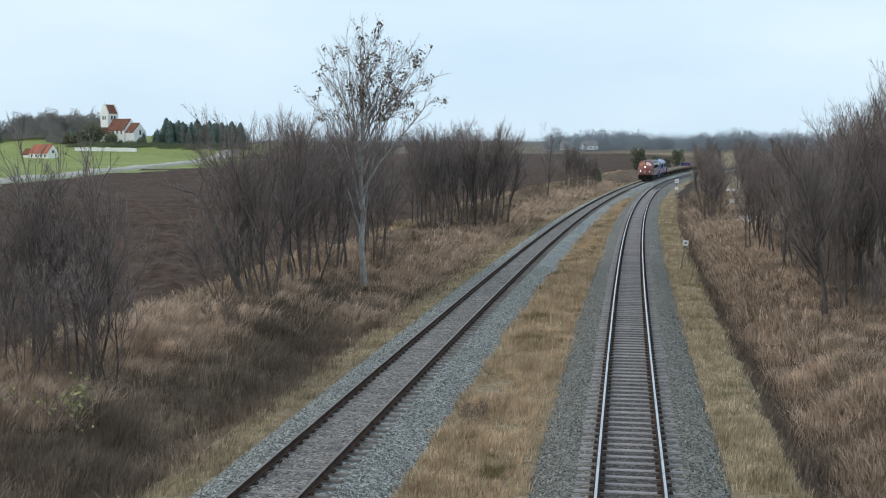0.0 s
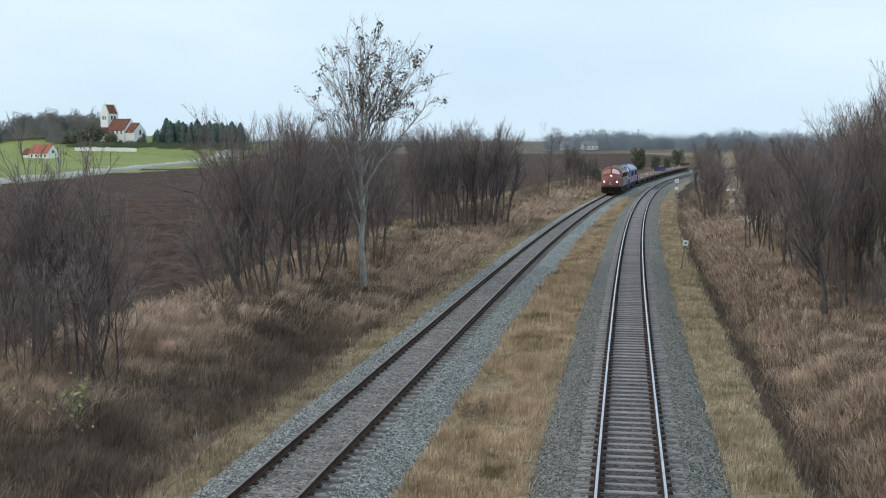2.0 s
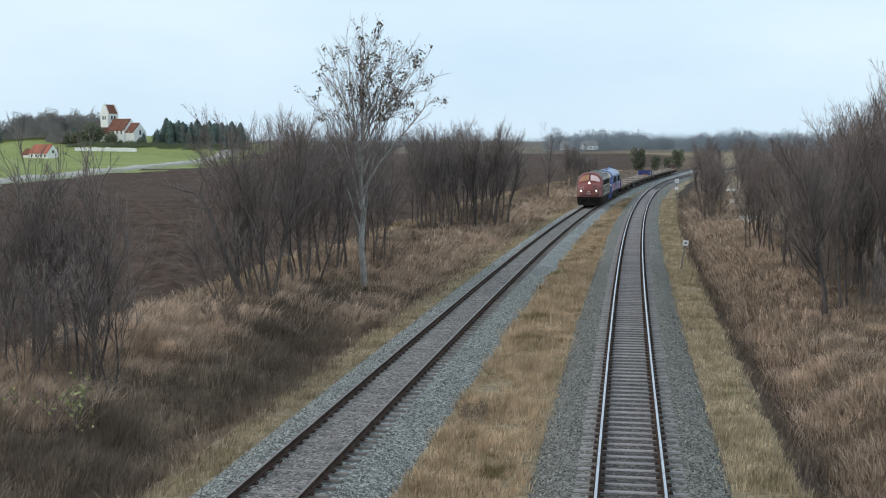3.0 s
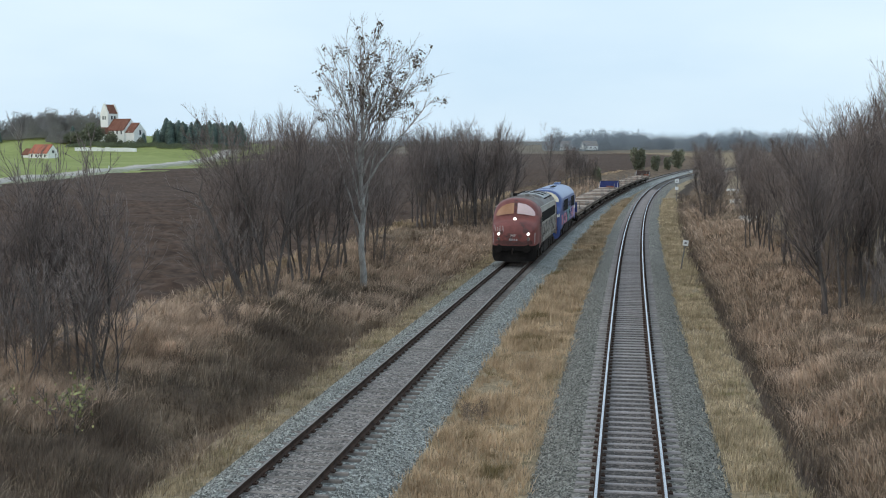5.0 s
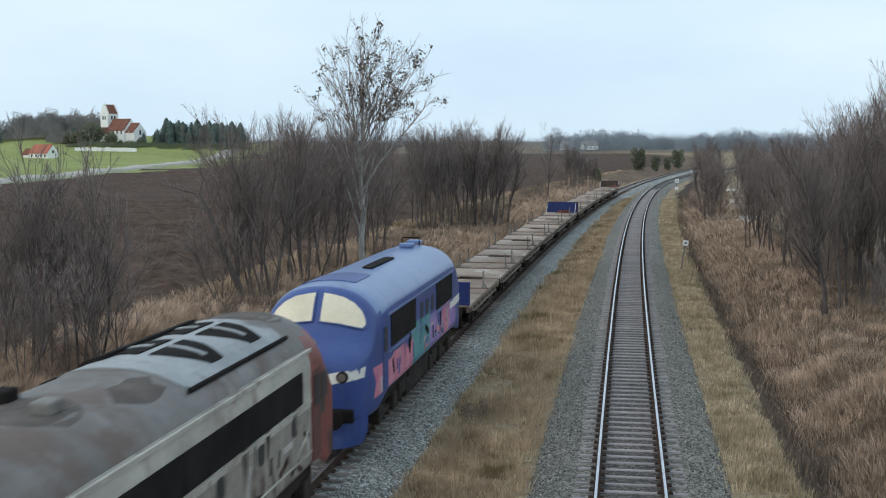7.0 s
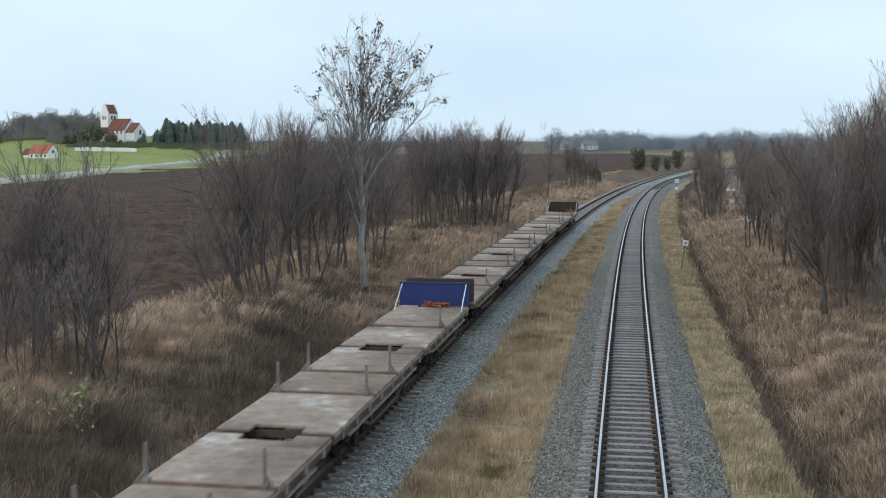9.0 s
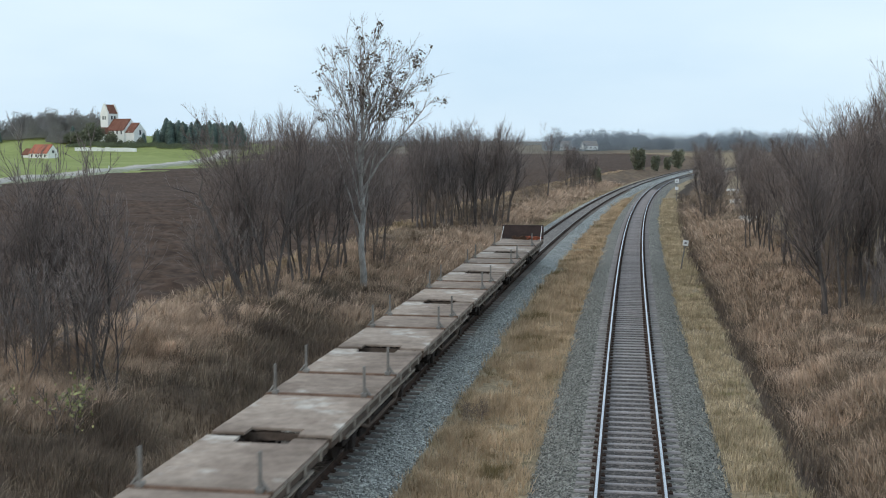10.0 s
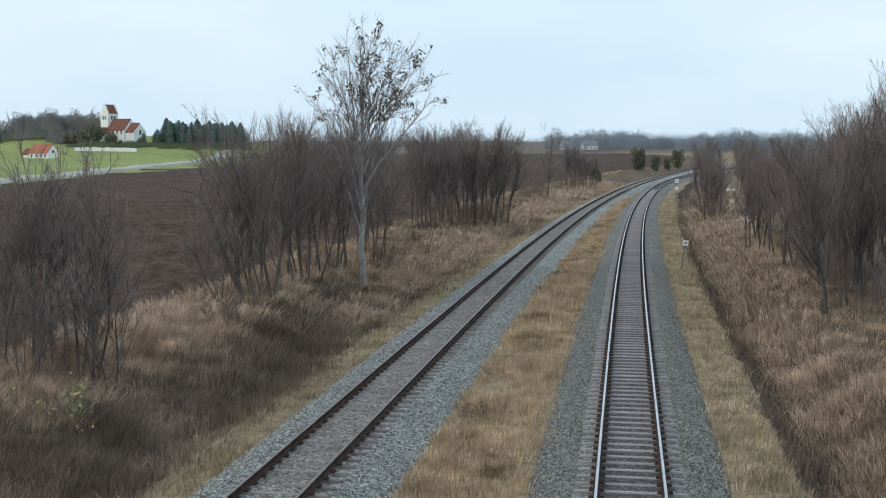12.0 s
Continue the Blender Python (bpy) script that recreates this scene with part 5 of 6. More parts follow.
            patch("soot_run", tree, [(yy, 2.48), (yy + rng.uniform(0.06, 0.16), 2.48), (yy + 0.1, rng.uniform(1.4, 2.4))], side, M_UNDER, t, 0.003, steps=2)
        e = patch("end_door", tree, rounded(-y0 + 2.02, 1.18, -y0 + 2.62, 3.0, 0.05), side, M_RED_SOOT, t, 0.012)
        patch("door_window", tree, rounded(-y0 + 2.14, 2.25, -y0 + 2.5, 2.9, 0.06), side, M_DARK, e, 0.03)
        patch("cab_window", tree, rounded(-y0 + 1.45, 2.3, -y0 + 1.95, 2.85, 0.08), side, M_DARK, t, 0.012, steps=4)
    # roof: a row of fan openings in a pale raised deck, exhausts, horn
    patch("fan_deck", tree, rounded(-1.15, -4.6, 1.0, 0.4, 0.25), "top", M_ROOF_PALE, t, 0.03, steps=6)
    patch("roof_trough", tree, rounded(0.55, -4.4, 1.0, -0.4, 0.06), "top", M_BLACK, t, 0.10, steps=4)
    for yy in (-1.4, -3.4):
        for s in (-1, 1):
            a = patch("fan_opening", tree, [(s * 0.1, yy + 0.72), (s * 0.5, yy + 0.62), (s * 0.98, yy + 0.25), (s * 0.98, yy - 0.3), (s * 0.5, yy - 0.62), (s * 0.1, yy - 0.72)], "top", M_BLACK, t, 0.05, steps=4)
            patch("fan_guard", tree, [(s * 0.15, yy + 0.06), (s * 0.8, yy + 0.12), (s * 0.8, yy - 0.02), (s * 0.15, yy - 0.06)], "top", M_ROOF_PALE, a, 0.075, steps=2)
    for s in (-1, 1):
        bm = bmesh.new()
        box(bm, s * 1.2, -2.1, 3.80, 0.06, 5.0, 0.08, 0.02)
        part("roof_rail", bm, M_BLACK, t)
    for yy, xx in ((3.1, -0.35), (2.6, 0.55)):
        bm = bmesh.new()
        box(bm, xx, yy, 4.14, 0.3, 0.4, 0.2, 0.04)
        part("exhaust", bm, M_STAKE if xx < 0 else M_BLACK, t)
    for yy, xx, w in ((4.6, 0.3, 1.6), (3.2, 0.0, 2.1), (1.3, -0.75, 0.7), (-5.3, 0.1, 2.1), (-6.0, 0.2, 1.9)):
        patch("roof_stain", tree, blob(xx, yy, w, 1.5, int(yy * 10) + 100), "top", M_ROOF_BROWN, t, 0.004, steps=4)
    bm = bmesh.new()
    cyl(bm, (0.32, 6.0, 4.1), (0.32, 6.0, 4.34), 0.05, seg=8)
    cyl(bm, (0.32, 5.9, 4.34), (0.32, 6.25, 4.36), 0.05, 0.09, seg=10)
    part("horn", bm, M_STAKE, t)
    return t


def build_blue_loco():
    L = 16.0
    t = thing("diesel_locomotive", "round-nosed blue diesel locomotive with cream nose stripe and spray-painted sides", "locomotive")

    def paint(d, x, z):
        # slot 1 is the blue with the sky's sheen in its colour
        return 1 if z > 3.3 and d > 2.0 else 0

    bm = nohab_body(L, paint)
    for v in bm.verts:
        v.co.z = min(v.co.z, 2.0 + (v.co.z - 2.0) * 0.93) if v.co.z > 2.0 else v.co.z
    tree = BVHTree.FromBMesh(bm)
    part("body", bm, [M_BLUE, M_BLUE_SKYLIT], t)
    loco_common(t, L, M_BLUE, M_BLACK)
    for s in (1, -1):
        fr = [((x - s * 0.66) * 1.07 + s * 0.66, (z - 3.35) * 1.12 + 3.35) for x, z in eye(s)]
        w = patch("windscreen_frame", tree, fr, "front", M_BLUE, t, 0.05)
        patch("windscreen", tree, eye(s), "front", M_GLASS_CREAM, w, 0.062, "opaque cream windscreen glass")
    lamp(t, tree, 0.0, 2.62, 0.13, False)
    for s in (-1, 1):
        patch("nose_stripe", tree, [(0, 1.62), (s * 0.8, 1.80), (s * 1.36, 1.86), (s * 1.38, 2.12), (s * 0.8, 2.06), (0, 1.9)], "front", M_CREAM_PAINT, t, 0.008)
        lamp(t, tree, s * 0.93, 1.94, 0.115, False, M_BLACK)
    y0 = L / 2
    for side in ("right", "left"):
        sx = 1 if side == "right" else -1
        d = patch("cab_door", tree, rounded(y0 - 2.62, 1.16, y0 - 2.02, 2.9, 0.1), side, M_BLUE, t, 0.015)
        patch("door_window", tree, rounded(y0 - 2.5, 2.2, y0 - 2.14, 2.85, 0.06), side, M_DARK, d, 0.03)
        for a, b in ((3.0, 6.4), (9.9, 13.0)):
            patch("grille", tree, rounded(y0 - b, 2.2, y0 - a, 3.05, 0.05), side, M_BLACK, t, 0.02, steps=4)
        for k in range(3):
            a = y0 - 7.4 - k * 0.9
            patch("side_window", tree, rounded(a - 0.2, 2.3, a + 0.2, 2.8, 0.1), side, M_DARK, t, 0.012, steps=3)
        patch("rear_stripe", tree, [(y0 - 12.6, 1.85), (y0 - 12.6, 2.12), (y0 - 15.3, 2.12), (y0 - 15.3, 1.85)], side, M_CREAM_PAINT, t, 0.01)
        rng = random.Random(8)
        # a long spray-painted piece: jagged fields of colour, then letter strokes over them
        d = 1.2
        fields = (M_PINK, M_PINK, M_PINK, M_PINK, M_TEAL, M_TEAL, M_LILAC, M_LILAC, M_PINK, M_LILAC)
        for k, mm in enumerate(fields):
            w = rng.uniform(1.1, 1.6)
            lo, hi = 1.16 + rng.uniform(0, 0.04), 1.95 + rng.uniform(0, 0.3) + (0.3 if mm is M_TEAL else 0)
            skew = rng.uniform(-0.3, 0.3)
            patch("spray_field", tree, [(y0 - d, lo), (y0 - d - 0.2, (lo + hi) / 2), (y0 - d + skew, hi), (y0 - d - w * 0.5, hi - rng.uniform(0, 0.3)), (y0 - d - w + skew, hi), (y0 - d - w - 0.15, lo + 0.3), (y0 - d - w, lo)], side, mm, t, 0.004 + 0.0015 * (k % 3), steps=4)
            d += w * 0.95
        for k in range(34):
            yy, zz = y0 - 1.7 - rng.random() * 10.6, 1.35 + rng.random() * 0.55
            ll, an, ww = rng.uniform(0.25, 0.65), rng.uniform(-0.5, 0.5) + (math.pi / 2 if k % 3 else 0), rng.uniform(0.03, 0.09)
            ca, sa = math.cos(an), math.sin(an)
            patch("spray_stroke", tree, [(yy + ca * u * ll / 2 - sa * v * ww, min(2.2, zz + sa * u * ll / 2 + ca * v * ww)) for u, v in ((-1, -1), (1, -1), (1, 1), (-1, 1))], side, (M_PALE_SPRAY, M_BLACK, M_BLUE, M_PINK, M_TEAL)[k % 5], t, 0.010 + 0.0006 * k, steps=2)
        bm = bmesh.new()
        box(bm, sx * 1.49, 0, 3.1, 0.05, 10.6, 0.05)
        box(bm, sx * 1.505, 0, 2.1, 0.03, 10.6, 0.035)
        part("side_trim", bm, M_BLUE_SKYLIT, t)
    patch("roof_hatch", tree, rounded(-0.6, 3.4, 0.9, 5.2, 0.1), "top", M_BLUE, t, 0.02, "dark blue roof hatch")
    patch("roof_vent", tree, rounded(-0.35, -0.9, -0.05, 2.2, 0.08), "top", M_BLACK, t, 0.05)
    bm = bmesh.new()
    for yy in (-4.6, -6.0):
        box(bm, 0.0, yy, 4.04, 0.5, 0.4, 0.14, 0.04)
    part("exhaust", bm, M_BLUE_SKYLIT, t)
    bm = bmesh.new()
    for s in (-1, 1):
        cyl(bm, (s * 0.3, -5.3, 3.95), (s * 0.3, -5.3, 4.25), 0.02, seg=6)
    cyl(bm, (-0.3, -5.3, 4.25), (0.3, -5.3, 4.25), 0.02, seg=6)
    part("roof_rail", bm, M_BLACK, t)
    return t


MIDDLE, OUTER = 10.95, 9.7  # lengths of middle and outer wagons of a set


def build_wagon(group, length, bars):
    """One two-axle flat wagon, boards of the deck as parts; +y forward."""
    t = thing("flat_wagon", "empty two-axle flat wagon with weathered timber deck and steel stakes", "railway wagon", group)
    half = length / 2 - 0.17
    bm = bmesh.new()
    for s in (-1, 1):
        box(bm, s * 1.30, 0, 1.02, 0.14, half * 2, 0.22, 0.02)
        box(bm, s * 0.55, 0, 0.93, 0.12, half * 2 - 0.8, 0.3, 0.02)
        # truss bar under the sill
        for a, b, za, zb in ((-3.0, -1.6, 0.92, 0.5), (-1.6, 1.6, 0.5, 0.5), (1.6, 3.0, 0.5, 0.92)):
            cyl(bm, (s * 1.3, a, za), (s * 1.3, b, zb), 0.045, seg=6)
        for k in (-1.6, 1.6):
            box(bm, s * 1.3, k, 0.72, 0.08, 0.1, 0.42)
    for k in range(-4, 5):
        box(bm, 0, k * half / 4.4, 1.0, 2.5, 0.12, 0.16)
    part("underframe", bm, M_FRAME, t)
    for s in (-1, 1):
        for k in range(8):
            bm = bmesh.new()
            box(bm, s * 1.385, -half + 0.65 + k * (2 * half - 1.3) / 7, 1.02, 0.04, 0.16, 0.24, 0.01)
            part("stake_pocket", bm, M_SIDE_PALE, t)
        bm = bmesh.new()
        box(bm, s * 1.376, 0, 1.10, 0.02, half * 2, 0.06)
        box(bm, s * 1.33, 0, 0.84, 0.14, half * 2 - 2.4, 0.05)
        part("side_strip", bm, M_SIDE_PALE, t)
    for yy in (-2.9, 2.9):
        w = wheelset(t, yy, 0.46)
        for s in (-1, 1):
            bm = bmesh.new()
            box(bm, s * 1.14, yy, 0.58, 0.12, 1.7, 0.12, 0.02)
            box(bm, s * 1.14, yy, 0.68, 0.1, 1.1, 0.1, 0.02)
            box(bm, s * 1.12, yy, 0.46, 0.28, 0.34, 0.34, 0.03)
            for k in (-0.32, 0.32):
                box(bm, s * 1.14, yy + k, 0.62, 0.05, 0.1, 0.66)
            part("axle_guard", bm, M_UNDER, t)
    # brake gear between the axles, widened dark boxes added as shade under the deck
    bm = bmesh.new()
    box(bm, 0, 0.3, 0.6, 2.5, 0.9, 0.5, 0.05)
    part("brake_shade_box", bm, M_UNDER, t)
    for k in (-1.7, -0.9, 1.1, 1.8):
        bm = bmesh.new()
        box(bm, 0, k, 0.55, 2.5, 0.2, 0.36, 0.02)
        part("brake_shade_beam", bm, M_UNDER, t)
    for s in (-1.2, 0, 1.2):
        bm = bmesh.new()
        box(bm, s, 0, 0.48, 0.1, 4.4, 0.2, 0.02)
        part("brake_shade_rod", bm, M_UNDER, t)
    # deck of cross boards between the bars; the ends are notched for the couplings
    rng = random.Random(3)
    cuts = [-half] + [c for yy in bars for c in (yy - 0.07, yy + 0.07)] + [half]
    for a, b in zip(cuts[::2], cuts[1::2]):
        n = max(2, round((b - a) / 0.5))
        w = (b - a) / n
        for k in range(n):
            y = a + w * (k + 0.5)
            z = 1.16 + rng.uniform(-0.003, 0.003)
            spans = ((0, 2.74),)
            if abs(y) > half - 0.45:
                spans = ((-0.99, 0.76), (0.99, 0.76))
            for x, wide in spans:
                bm = bmesh.new()
                box(bm, x, y, z, wide, w - 0.006, 0.06)
                part("deck_plank", bm, M_DECK, t)
    for yy in bars:
        bm = bmesh.new()
        box(bm, 0, yy, 1.19, 2.78, 0.12, 0.09, 0.015)
        bar = part("cross_bar", bm, M_DECK_BAR, t)
        for s in (-1, 1):
            bm = bmesh.new()
            box(bm, s * 1.16, yy, 1.58, 0.065, 0.065, 0.78, 0.012)
            box(bm, s * 1.16, yy, 1.25, 0.16, 0.16, 0.1, 0.02)
            cyl(bm, (s * 1.16, yy, 1.45), (s * 1.34, yy, 1.22), 0.03, seg=6)
            part("stake", bm, M_STAKE, bar)
    buffers(t, half - 0.42, 1, 0.9)
    buffers(t, -half + 0.42, -1, 0.9)
    return t


def add_board(t, way, material, label, ropes):
    """A hinged end board at one end of a wagon (way 1: front)."""
    y = way * (OUTER / 2 - 0.22)
    bm = bmesh.new()
    box(bm, 0, y, 1.66, 2.76, 0.06, 0.92, 0.015)
    b = part("end_board", bm, material, t, label)
    bm = bmesh.new()
    for k in (-1.3, -0.65, 0, 0.65, 1.3):
        box(bm, k, y + way * 0.05, 1.64, 0.08, 0.06, 0.88)
    for s in (-1, 1):
        box(bm, 0, y - way * 0.045, 1.66 + s * 0.43, 2.76, 0.04, 0.06)
    part("board_rib", bm, material, b)
    if ropes:
        for s in (-1, 1):
            bm = bmesh.new()
            cyl(bm, (s * 1.27, y - way * 0.05, 2.05), (s * 1.30, y - way * 1.5, 1.2), 0.019, seg=8)
            part("stay", bm, M_PAINT_WHITE, b, "white painted stay bar")


def build_heap(name, t, label, mm, x, y, size, seed):
    """A heap of lashings: a tangle of bent tubes."""
    rng = random.Random(seed)
    bm = bmesh.new()
    for k in range(26):
        p = Vector((x + rng.gauss(0, size * 0.5), y + rng.gauss(0, size * 0.16), 1.22 + rng.uniform(0, 0.12)))
        for _ in range(3):
            q = p + Vector((rng.uniform(-0.3, 0.3), rng.uniform(-0.12, 0.12), rng.uniform(-0.05, 0.06)))
            q.z = max(1.21, q.z)
            cyl(bm, p, q, 0.03, seg=5)
            p = q
    part(name, bm, mm, t, label)


red_loco = build_red_loco()
blue_loco = build_blue_loco()
TRAIN = [(red_loco, 8.5, 4.3), (blue_loco, 18.3 + 8.0, 4.3)]
SET = "flat wagons in the train"
middle_wagon = build_wagon(SET, MIDDLE, (-1.4, 1.4))
bar_at = OUTER / 2 - 4.1
wagons = []
for rake in range(2):
    wagons.append(build_wagon(SET, OUTER, (-bar_at,)))
    for k in range(4):
        wagons.append(middle_wagon if not rake and not k else copy_thing(middle_wagon, Matrix.Identity(4)))
    wagons.append(build_wagon(SET, OUTER, (bar_at,)))
behind = 36.3
for k, w in enumerate(wagons):
    length = OUTER if k % 6 in (0, 5) else MIDDLE
    TRAIN.append((w, behind + length / 2, 2.9))
    behind += length + (0.9 if k == 5 else 0.0)
add_board(wagons[0], 1, M_BOARD_BLUE, "dark blue end board", False)
add_board(wagons[5], -1, M_BOARD_BLUE, "dark blue end board", True)
add_board(wagons[6], 1, M_BOARD_BROWN, "dark brown end board", False)
add_board(wagons[11], -1, M_BOARD_BROWN, "dark brown end board", True)
build_heap("lashing_chain", wagons[5], "coiled rusty lashing chain", M_STRAP, -0.2, -4.2, 0.35, 1)
build_heap("lashing_chain", wagons[11], "coiled dark lashing chain", M_CHAIN, 0.1, -4.1, 0.5, 2)
build_heap("lashing_strap", wagons[11], "orange-red lashing strap", M_STRAP, -0.7, -4.0, 0.2, 3)

# length along the track of the leading buffers, second by second
RUN = ((0, 239.7), (1, 207.2), (2, 173.8), (3, 140.1), (4, 106.2), (5, 72.7), (6, 40.9), (6.5, 25.4), (7, 9.7), (8, -21.8), (9, -53.3), (10, -84.8), (11, -116.3), (12, -147.8))


def train_rows(back, reach):
    rows = []
    for k in range(49):
        t = k * 0.25
        s = float(np.interp(t, [r[0] for r in RUN], [r[1] for r in RUN])) + back
        a, b = ROUTE_LEFT.at(s - reach), ROUTE_LEFT.at(s + reach)
        d = (a - b).normalized()
        mid = (a + b) / 2
        rows.append((t, Matrix.Translation(mid) @ Matrix.Rotation(math.atan2(d.y, d.x) - math.pi / 2, 4, "Z")))
    return rows


def motions():
    for ob, back, reach in TRAIN:
        walk(ob, train_rows(back, reach))
# ---- grass, brush, loose stones ----
def patchy(x, y, scale, seed):
    """A cheap smooth noise in 0..1 (numpy)."""
    r = np.random.default_rng(seed)
    out = np.zeros_like(x)
    amp = 0.0
    for k in range(5):
        a = r.uniform(0, 2 * np.pi)
        f = scale * r.uniform(0.6, 2.2)
        out += np.sin((x * np.cos(a) + y * np.sin(a)) * f + r.uniform(0, 6)) / (1 + 0.3 * k)
        amp += 1 / (1 + 0.3 * k)
    return 0.5 + 0.5 * out / amp * 1.6


def grass(name, label, line, u0, u1, y0, y1, tufts, blades, low, high, width, material, seed, clump=0.0, spread=0.1, ragged=0.25, power=1.0, category="grass", bend=0.5, keep=None):
    """Tufts of bent blades on a stretch beside a track, denser towards the near end; ONE object of stuff."""
    r = np.random.default_rng(seed)
    y = y0 * (y1 / y0) ** (r.random(tufts) ** power)
    u = u0 + (u1 - u0) * r.random(tufts) + r.normal(0, ragged, tufts)
    xl, sl = line_arr(line, y)
    n = np.hypot(1, sl)
    x = xl + u * n
    if clump:
        ok = patchy(x, y, 0.8, seed + 5) > clump * r.random(tufts)
        x, y, u = x[ok], y[ok], u[ok]
    if keep is not None:
        ok = keep(x, y, r)
        x, y, u = x[ok], y[ok], u[ok]
    z = height(x, y)
    tall = (low + (high - low) * np.clip(patchy(x, y, 0.9, seed + 9), 0, 1)) * r.uniform(0.7, 1.2, len(x))
    k = blades
    px, py, pz = np.repeat(x, k), np.repeat(y, k), np.repeat(z, k)
    hh = np.repeat(tall, k) * r.uniform(0.45, 1.15, len(px))
    a = r.uniform(0, 2 * np.pi, len(px))
    rad = np.abs(r.normal(0, spread, len(px)))
    far = np.clip(py / 45, 0.8, 3.5)
    px = px + np.cos(a) * rad * far
    py = py + np.sin(a) * rad * far
    lean = (0.08 + bend * r.uniform(0.1, 0.6, len(px)) * np.clip(rad / spread, 0, 1.8)) * hh
    # a common lean with the wind
    wx = np.cos(a) * lean + 0.12 * hh
    wy = np.sin(a) * lean
    w = width * far * r.uniform(0.6, 1.4, len(px))
    b = r.uniform(0, 2 * np.pi, len(px))
    bx, by = np.cos(b) * w / 2, np.sin(b) * w / 2
    p0 = np.stack((px - bx, py - by, pz - 0.04), -1)
    p1 = np.stack((px + bx, py + by, pz - 0.04), -1)
    p2 = np.stack((px + wx * 0.35 - bx * 0.8, py + wy * 0.35 - by * 0.8, pz + hh * 0.6), -1)
    p3 = np.stack((px + wx * 0.35 + bx * 0.8, py + wy * 0.35 + by * 0.8, pz + hh * 0.6), -1)
    p4 = np.stack((px + wx, py + wy, pz + hh), -1)
    co = np.stack((p0, p1, p2, p3, p4), 1).reshape(-1, 3)
    o = np.arange(len(px))[:, None] * 5
    tri = np.concatenate((o + [[0, 1, 3]], o + [[0, 3, 2]], o + [[2, 3, 4]]), 1).reshape(-1, 3)
    ob = numpy_mesh(name, co, tri, material)
    return tagged(ob, label, category, kind="stuff")


grass("dry_grass", "dry straw-coloured grass between the tracks", LEFT_LINE, 2.55, 5.2, 20, 170, 9000, 9, 0.14, 0.42, 0.022, M_DRY_GRASS, 1, 0.35, 0.13, 0.2, bend=1.1,
      keep=lambda x, y, r: x < line_arr(RIGHT_LINE, y)[0] - 2.35 + r.normal(0, 0.12, len(x)))
grass("verge_grass", "short straw and green grass beside the ballast", RIGHT_LINE, 2.4, 3.9, 20, 170, 5600, 9, 0.1, 0.3, 0.021, M_VERGE_GRASS, 2, 0.3, 0.12, 0.16, bend=1.0)
grass("verge_grass", "short yellow-green grass beside the ballast", LEFT_LINE, -3.3, -2.2, 20, 220, 4000, 9, 0.07, 0.24, 0.018, M_VERGE_GRASS, 3, 0.3, 0.10, 0.16)
grass("tall_dead_grass", "tall dead brown grass on the bank", LEFT_LINE, -13.2, -3.1, 19, 200, 15000, 12, 0.15, 0.6, 0.022, M_TALL_GRASS, 4, 1.0, 0.28, 0.3, bend=1.9)
grass("tall_dead_grass", "tall dead brown grass beyond the ditch", RIGHT_LINE, 5.0, 13.0, 19, 170, 13000, 12, 0.15, 0.6, 0.022, M_TALL_GRASS, 5, 0.95, 0.28, 0.3, bend=1.9)
grass("tussock_grass", "bleached tussocks along the crest of the bank", LEFT_LINE, -12.8, -8.4, 24, 80, 3600, 14, 0.25, 0.65, 0.022, M_TAN_GRASS, 21, 1.1, 0.3, 0.3, bend=2.0)
grass("tussock_grass", "bleached tussocks on the bank below the trees", LEFT_LINE, -8.0, -4.2, 52, 230, 5000, 13, 0.3, 0.8, 0.022, M_TAN_GRASS, 22, 1.0, 0.3, 0.3, bend=2.0)
grass("tussock_grass", "bleached tussocks beyond the ditch", RIGHT_LINE, 5.2, 10.0, 22, 150, 11000, 13, 0.22, 0.6, 0.022, M_TAN_GRASS, 23, 1.05, 0.3, 0.3, bend=2.0)
grass("bramble", "dark tangled brambles on the bank", LEFT_LINE, -8.0, -3.8, 19, 62, 11500, 9, 0.25, 0.65, 0.016, M_BRUSH, 6, 0.9, 0.22, 0.3, category="brambles", bend=1.1)
grass("tussock_grass", "golden mound of tussocks near the field edge", LEFT_LINE, -11.6, -7.6, 30, 49, 2600, 15, 0.35, 0.75, 0.02, M_TAN_GRASS, 24, 0.5, 0.3, 0.4, bend=2.2)
grass("bramble", "dark tangled brambles in the ditch", RIGHT_LINE, 4.1, 5.6, 19, 190, 4200, 8, 0.2, 0.55, 0.015, M_BRUSH, 7, 0.7, 0.2, 0.2, category="brambles", bend=1.1)
grass("bramble", "dark dead stems among the grass beyond the ditch", RIGHT_LINE, 6.0, 13.0, 19, 75, 13000, 8, 0.2, 0.65, 0.016, M_BRUSH, 9, 1.0, 0.22, 0.3, category="brambles", bend=1.3)
grass("field_edge_grass", "pale dead grass along the edge of the field", LEFT_LINE, -13.6, -11.8, 25, 300, 3200, 9, 0.2, 0.55, 0.018, M_DRY_GRASS, 8, 0.5, 0.12, 0.2)


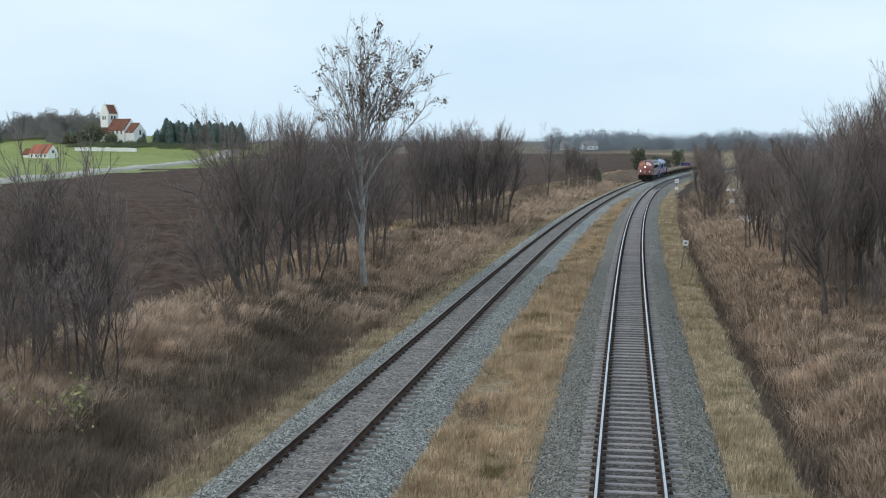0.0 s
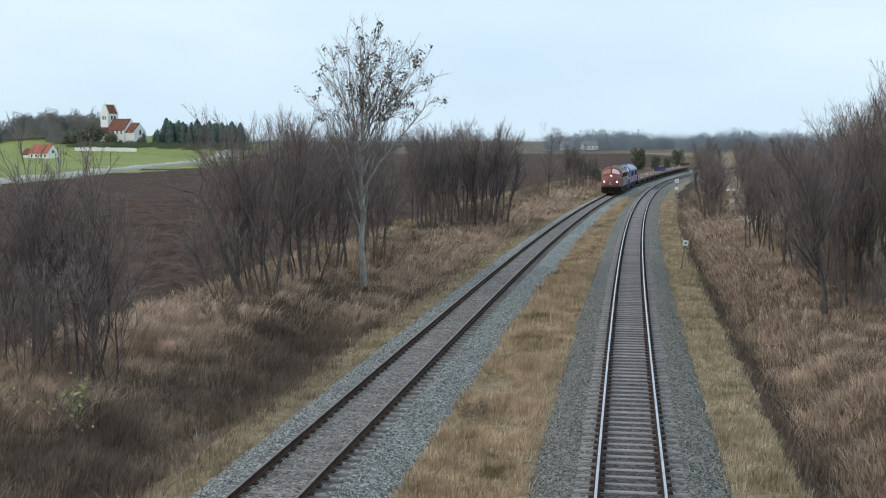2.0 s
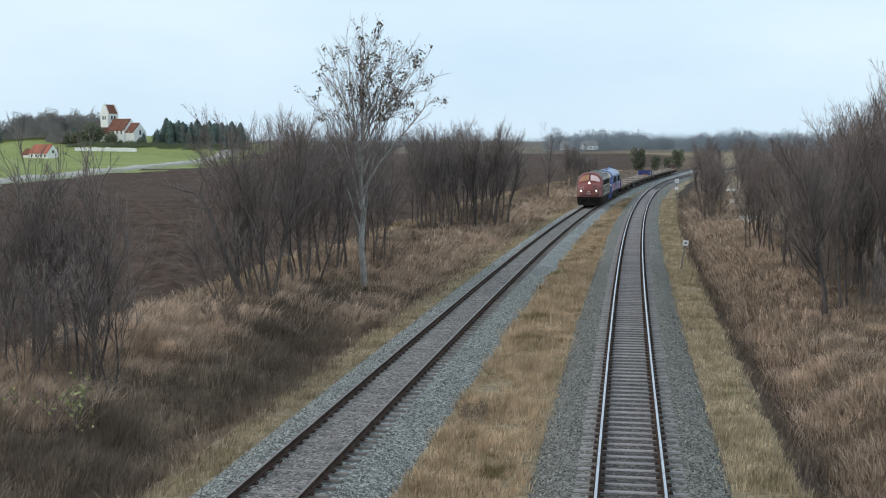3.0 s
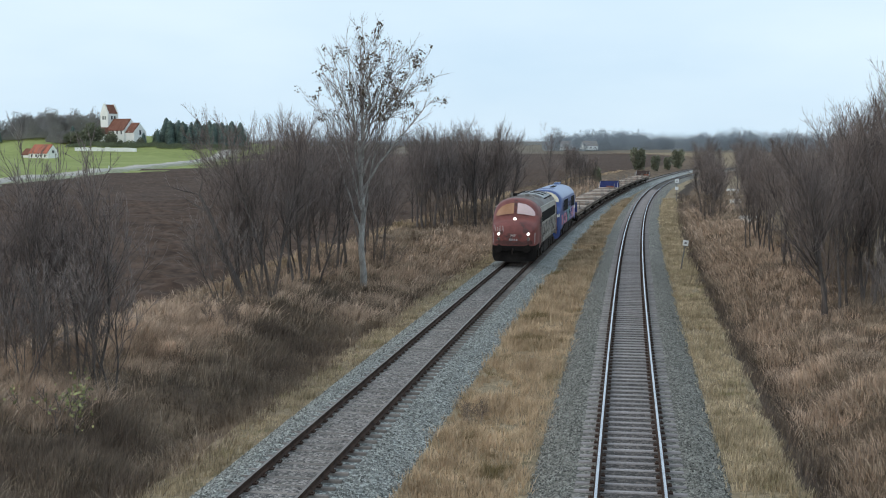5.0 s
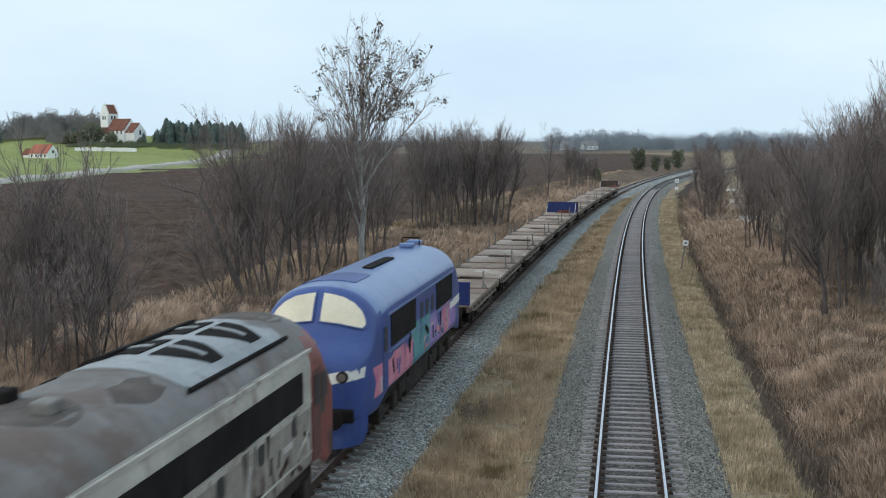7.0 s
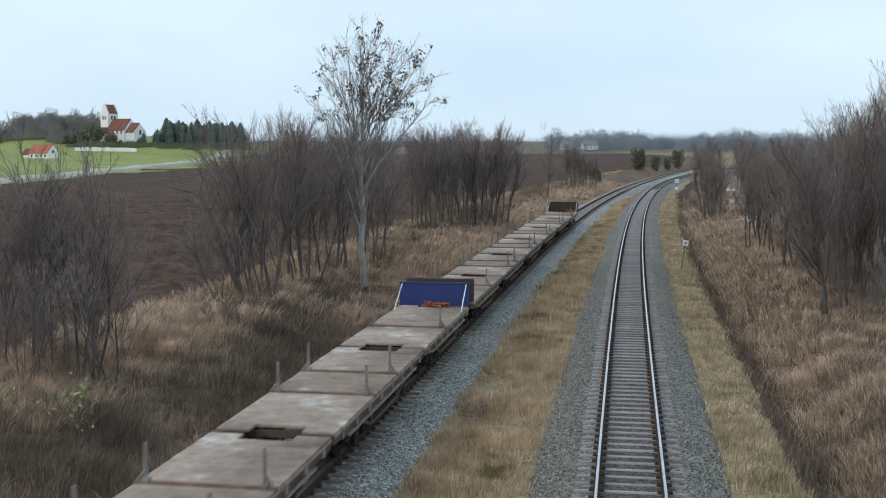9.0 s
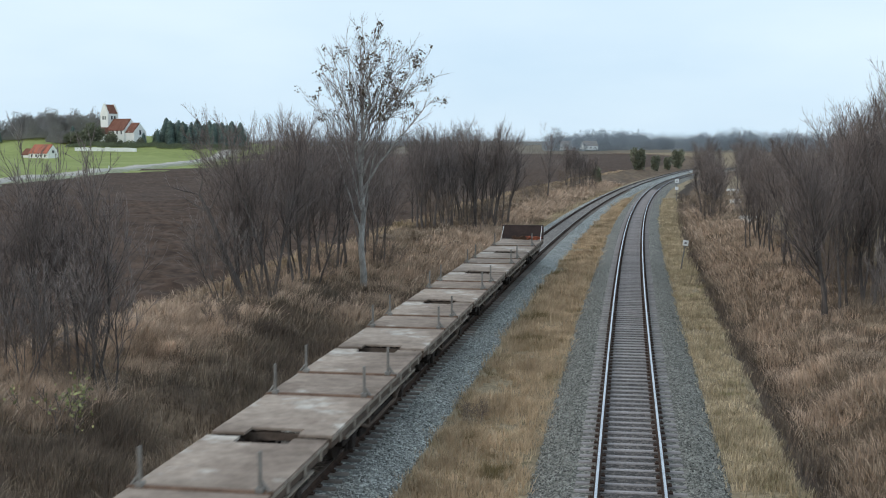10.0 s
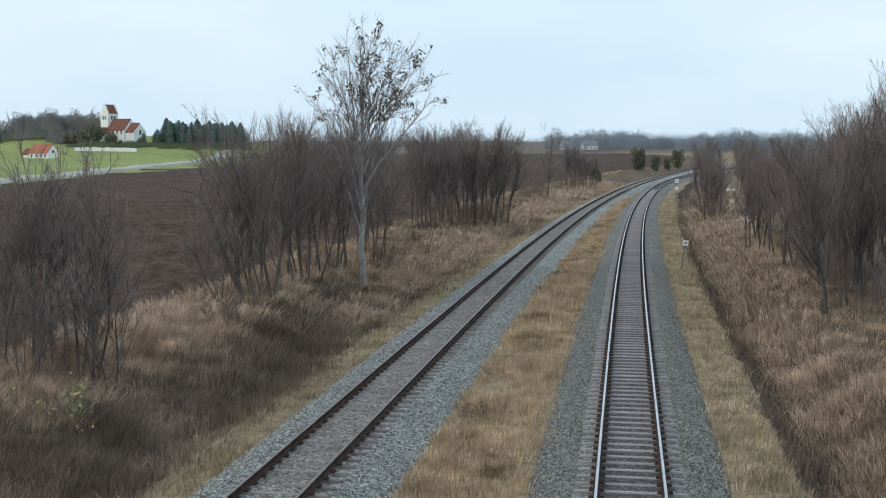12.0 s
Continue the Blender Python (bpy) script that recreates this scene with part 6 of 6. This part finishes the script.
def stones(name, label, line, us, y0, y1, count, material, seed, top):
    r = np.random.default_rng(seed)
    y = y0 * (y1 / y0) ** r.random(count)
    u = r.choice(len(us) - 1, count)
    us = np.array(us)
    u = us[u] + (us[u + 1] - us[u]) * r.random(count)
    xl, sl = line_arr(line, y)
    n = np.hypot(1, sl)
    x, yy = xl + u / n, y - u * sl / n
    z = np.interp(u, top[0], top[1]) + 0.005
    s = r.uniform(0.018, 0.036, count)
    dirs = np.array([[1, 0, 0], [0, 1, 0], [-1, 0, 0], [0, -1, 0], [0, 0, 1]], float)
    v = dirs[None] * s[:, None, None] * r.uniform(0.6, 1.3, (count, 5, 1)) + r.normal(0, 0.006, (count, 5, 3))
    co = (v + np.stack((x, yy, z), -1)[:, None]).reshape(-1, 3)
    o = np.arange(count)[:, None] * 5
    tri = np.concatenate([o + [[k, (k + 1) % 4, 4]] for k in range(4)], 1).reshape(-1, 3)
    ob = numpy_mesh(name, co, tri, material)
    return tagged(ob, label, "ballast stones", kind="stuff")


M_STONE_PALE = mat("pale_stone", (0.17, 0.17, 0.156), (0.34, 0.34, 0.315), 6.0, 0.85, island=0.75)
M_STONE_GREY = mat("grey_stone", (0.13, 0.126, 0.112), (0.26, 0.255, 0.23), 6.0, 0.85, island=0.75)
SIDES_LEFT = ((-2.35, -1.95, -1.5, -1.2, -0.9, 0, 0.9, 1.22, 1.35, 1.7, 2.2, 2.75), (-0.72, -0.4, -0.2, -0.19, -0.22, -0.215, -0.25, -0.25, -0.24, -0.30, -0.46, -0.72))
SIDES_RIGHT = ((-2.6, -2.1, -1.62, -1.32, -1.24, 0, 1.24, 1.32, 1.62, 2.1, 2.6), (-0.72, -0.42, -0.235, -0.212, -0.226, -0.226, -0.226, -0.212, -0.235, -0.42, -0.72))
stones("loose_stone", "loose pale ballast stones", LEFT_LINE, (-2.3, -1.9, -1.5, -1.1), 21, 75, 12000, M_STONE_PALE, 11, SIDES_LEFT)
stones("loose_stone", "loose pale ballast stones beside the sleeper ends", LEFT_LINE, (1.27, 1.7, 2.2, 2.7), 21, 75, 15000, M_STONE_PALE, 13, SIDES_LEFT)
stones("loose_stone", "stained stones between the rails", LEFT_LINE, (-0.62, 0.0, 0.62), 21, 70, 7000, M_STONE_GREY, 14, SIDES_LEFT)
stones("loose_stone", "loose grey ballast stones", RIGHT_LINE, (-2.5, -1.9, -1.3), 21, 75, 13000, M_STONE_GREY, 12, SIDES_RIGHT)
stones("loose_stone", "loose grey ballast stones beside the verge", RIGHT_LINE, (1.3, 1.9, 2.5), 21, 75, 13000, M_STONE_GREY, 15, SIDES_RIGHT)
# ---- track pieces ----
build_track("railway_track", LEFT_LINE, ROUTE_LEFT, "rusty-sided track on dusty concrete sleepers in pale ballast", M_CONCRETE_DIRTY, M_RAIL_DULL, -0.005)
build_track("railway_track", RIGHT_LINE, ROUTE_RIGHT, "shiny-railed track on pale concrete sleepers in grey ballast", M_CONCRETE, M_RAIL_TOP, 0.0)
motions()
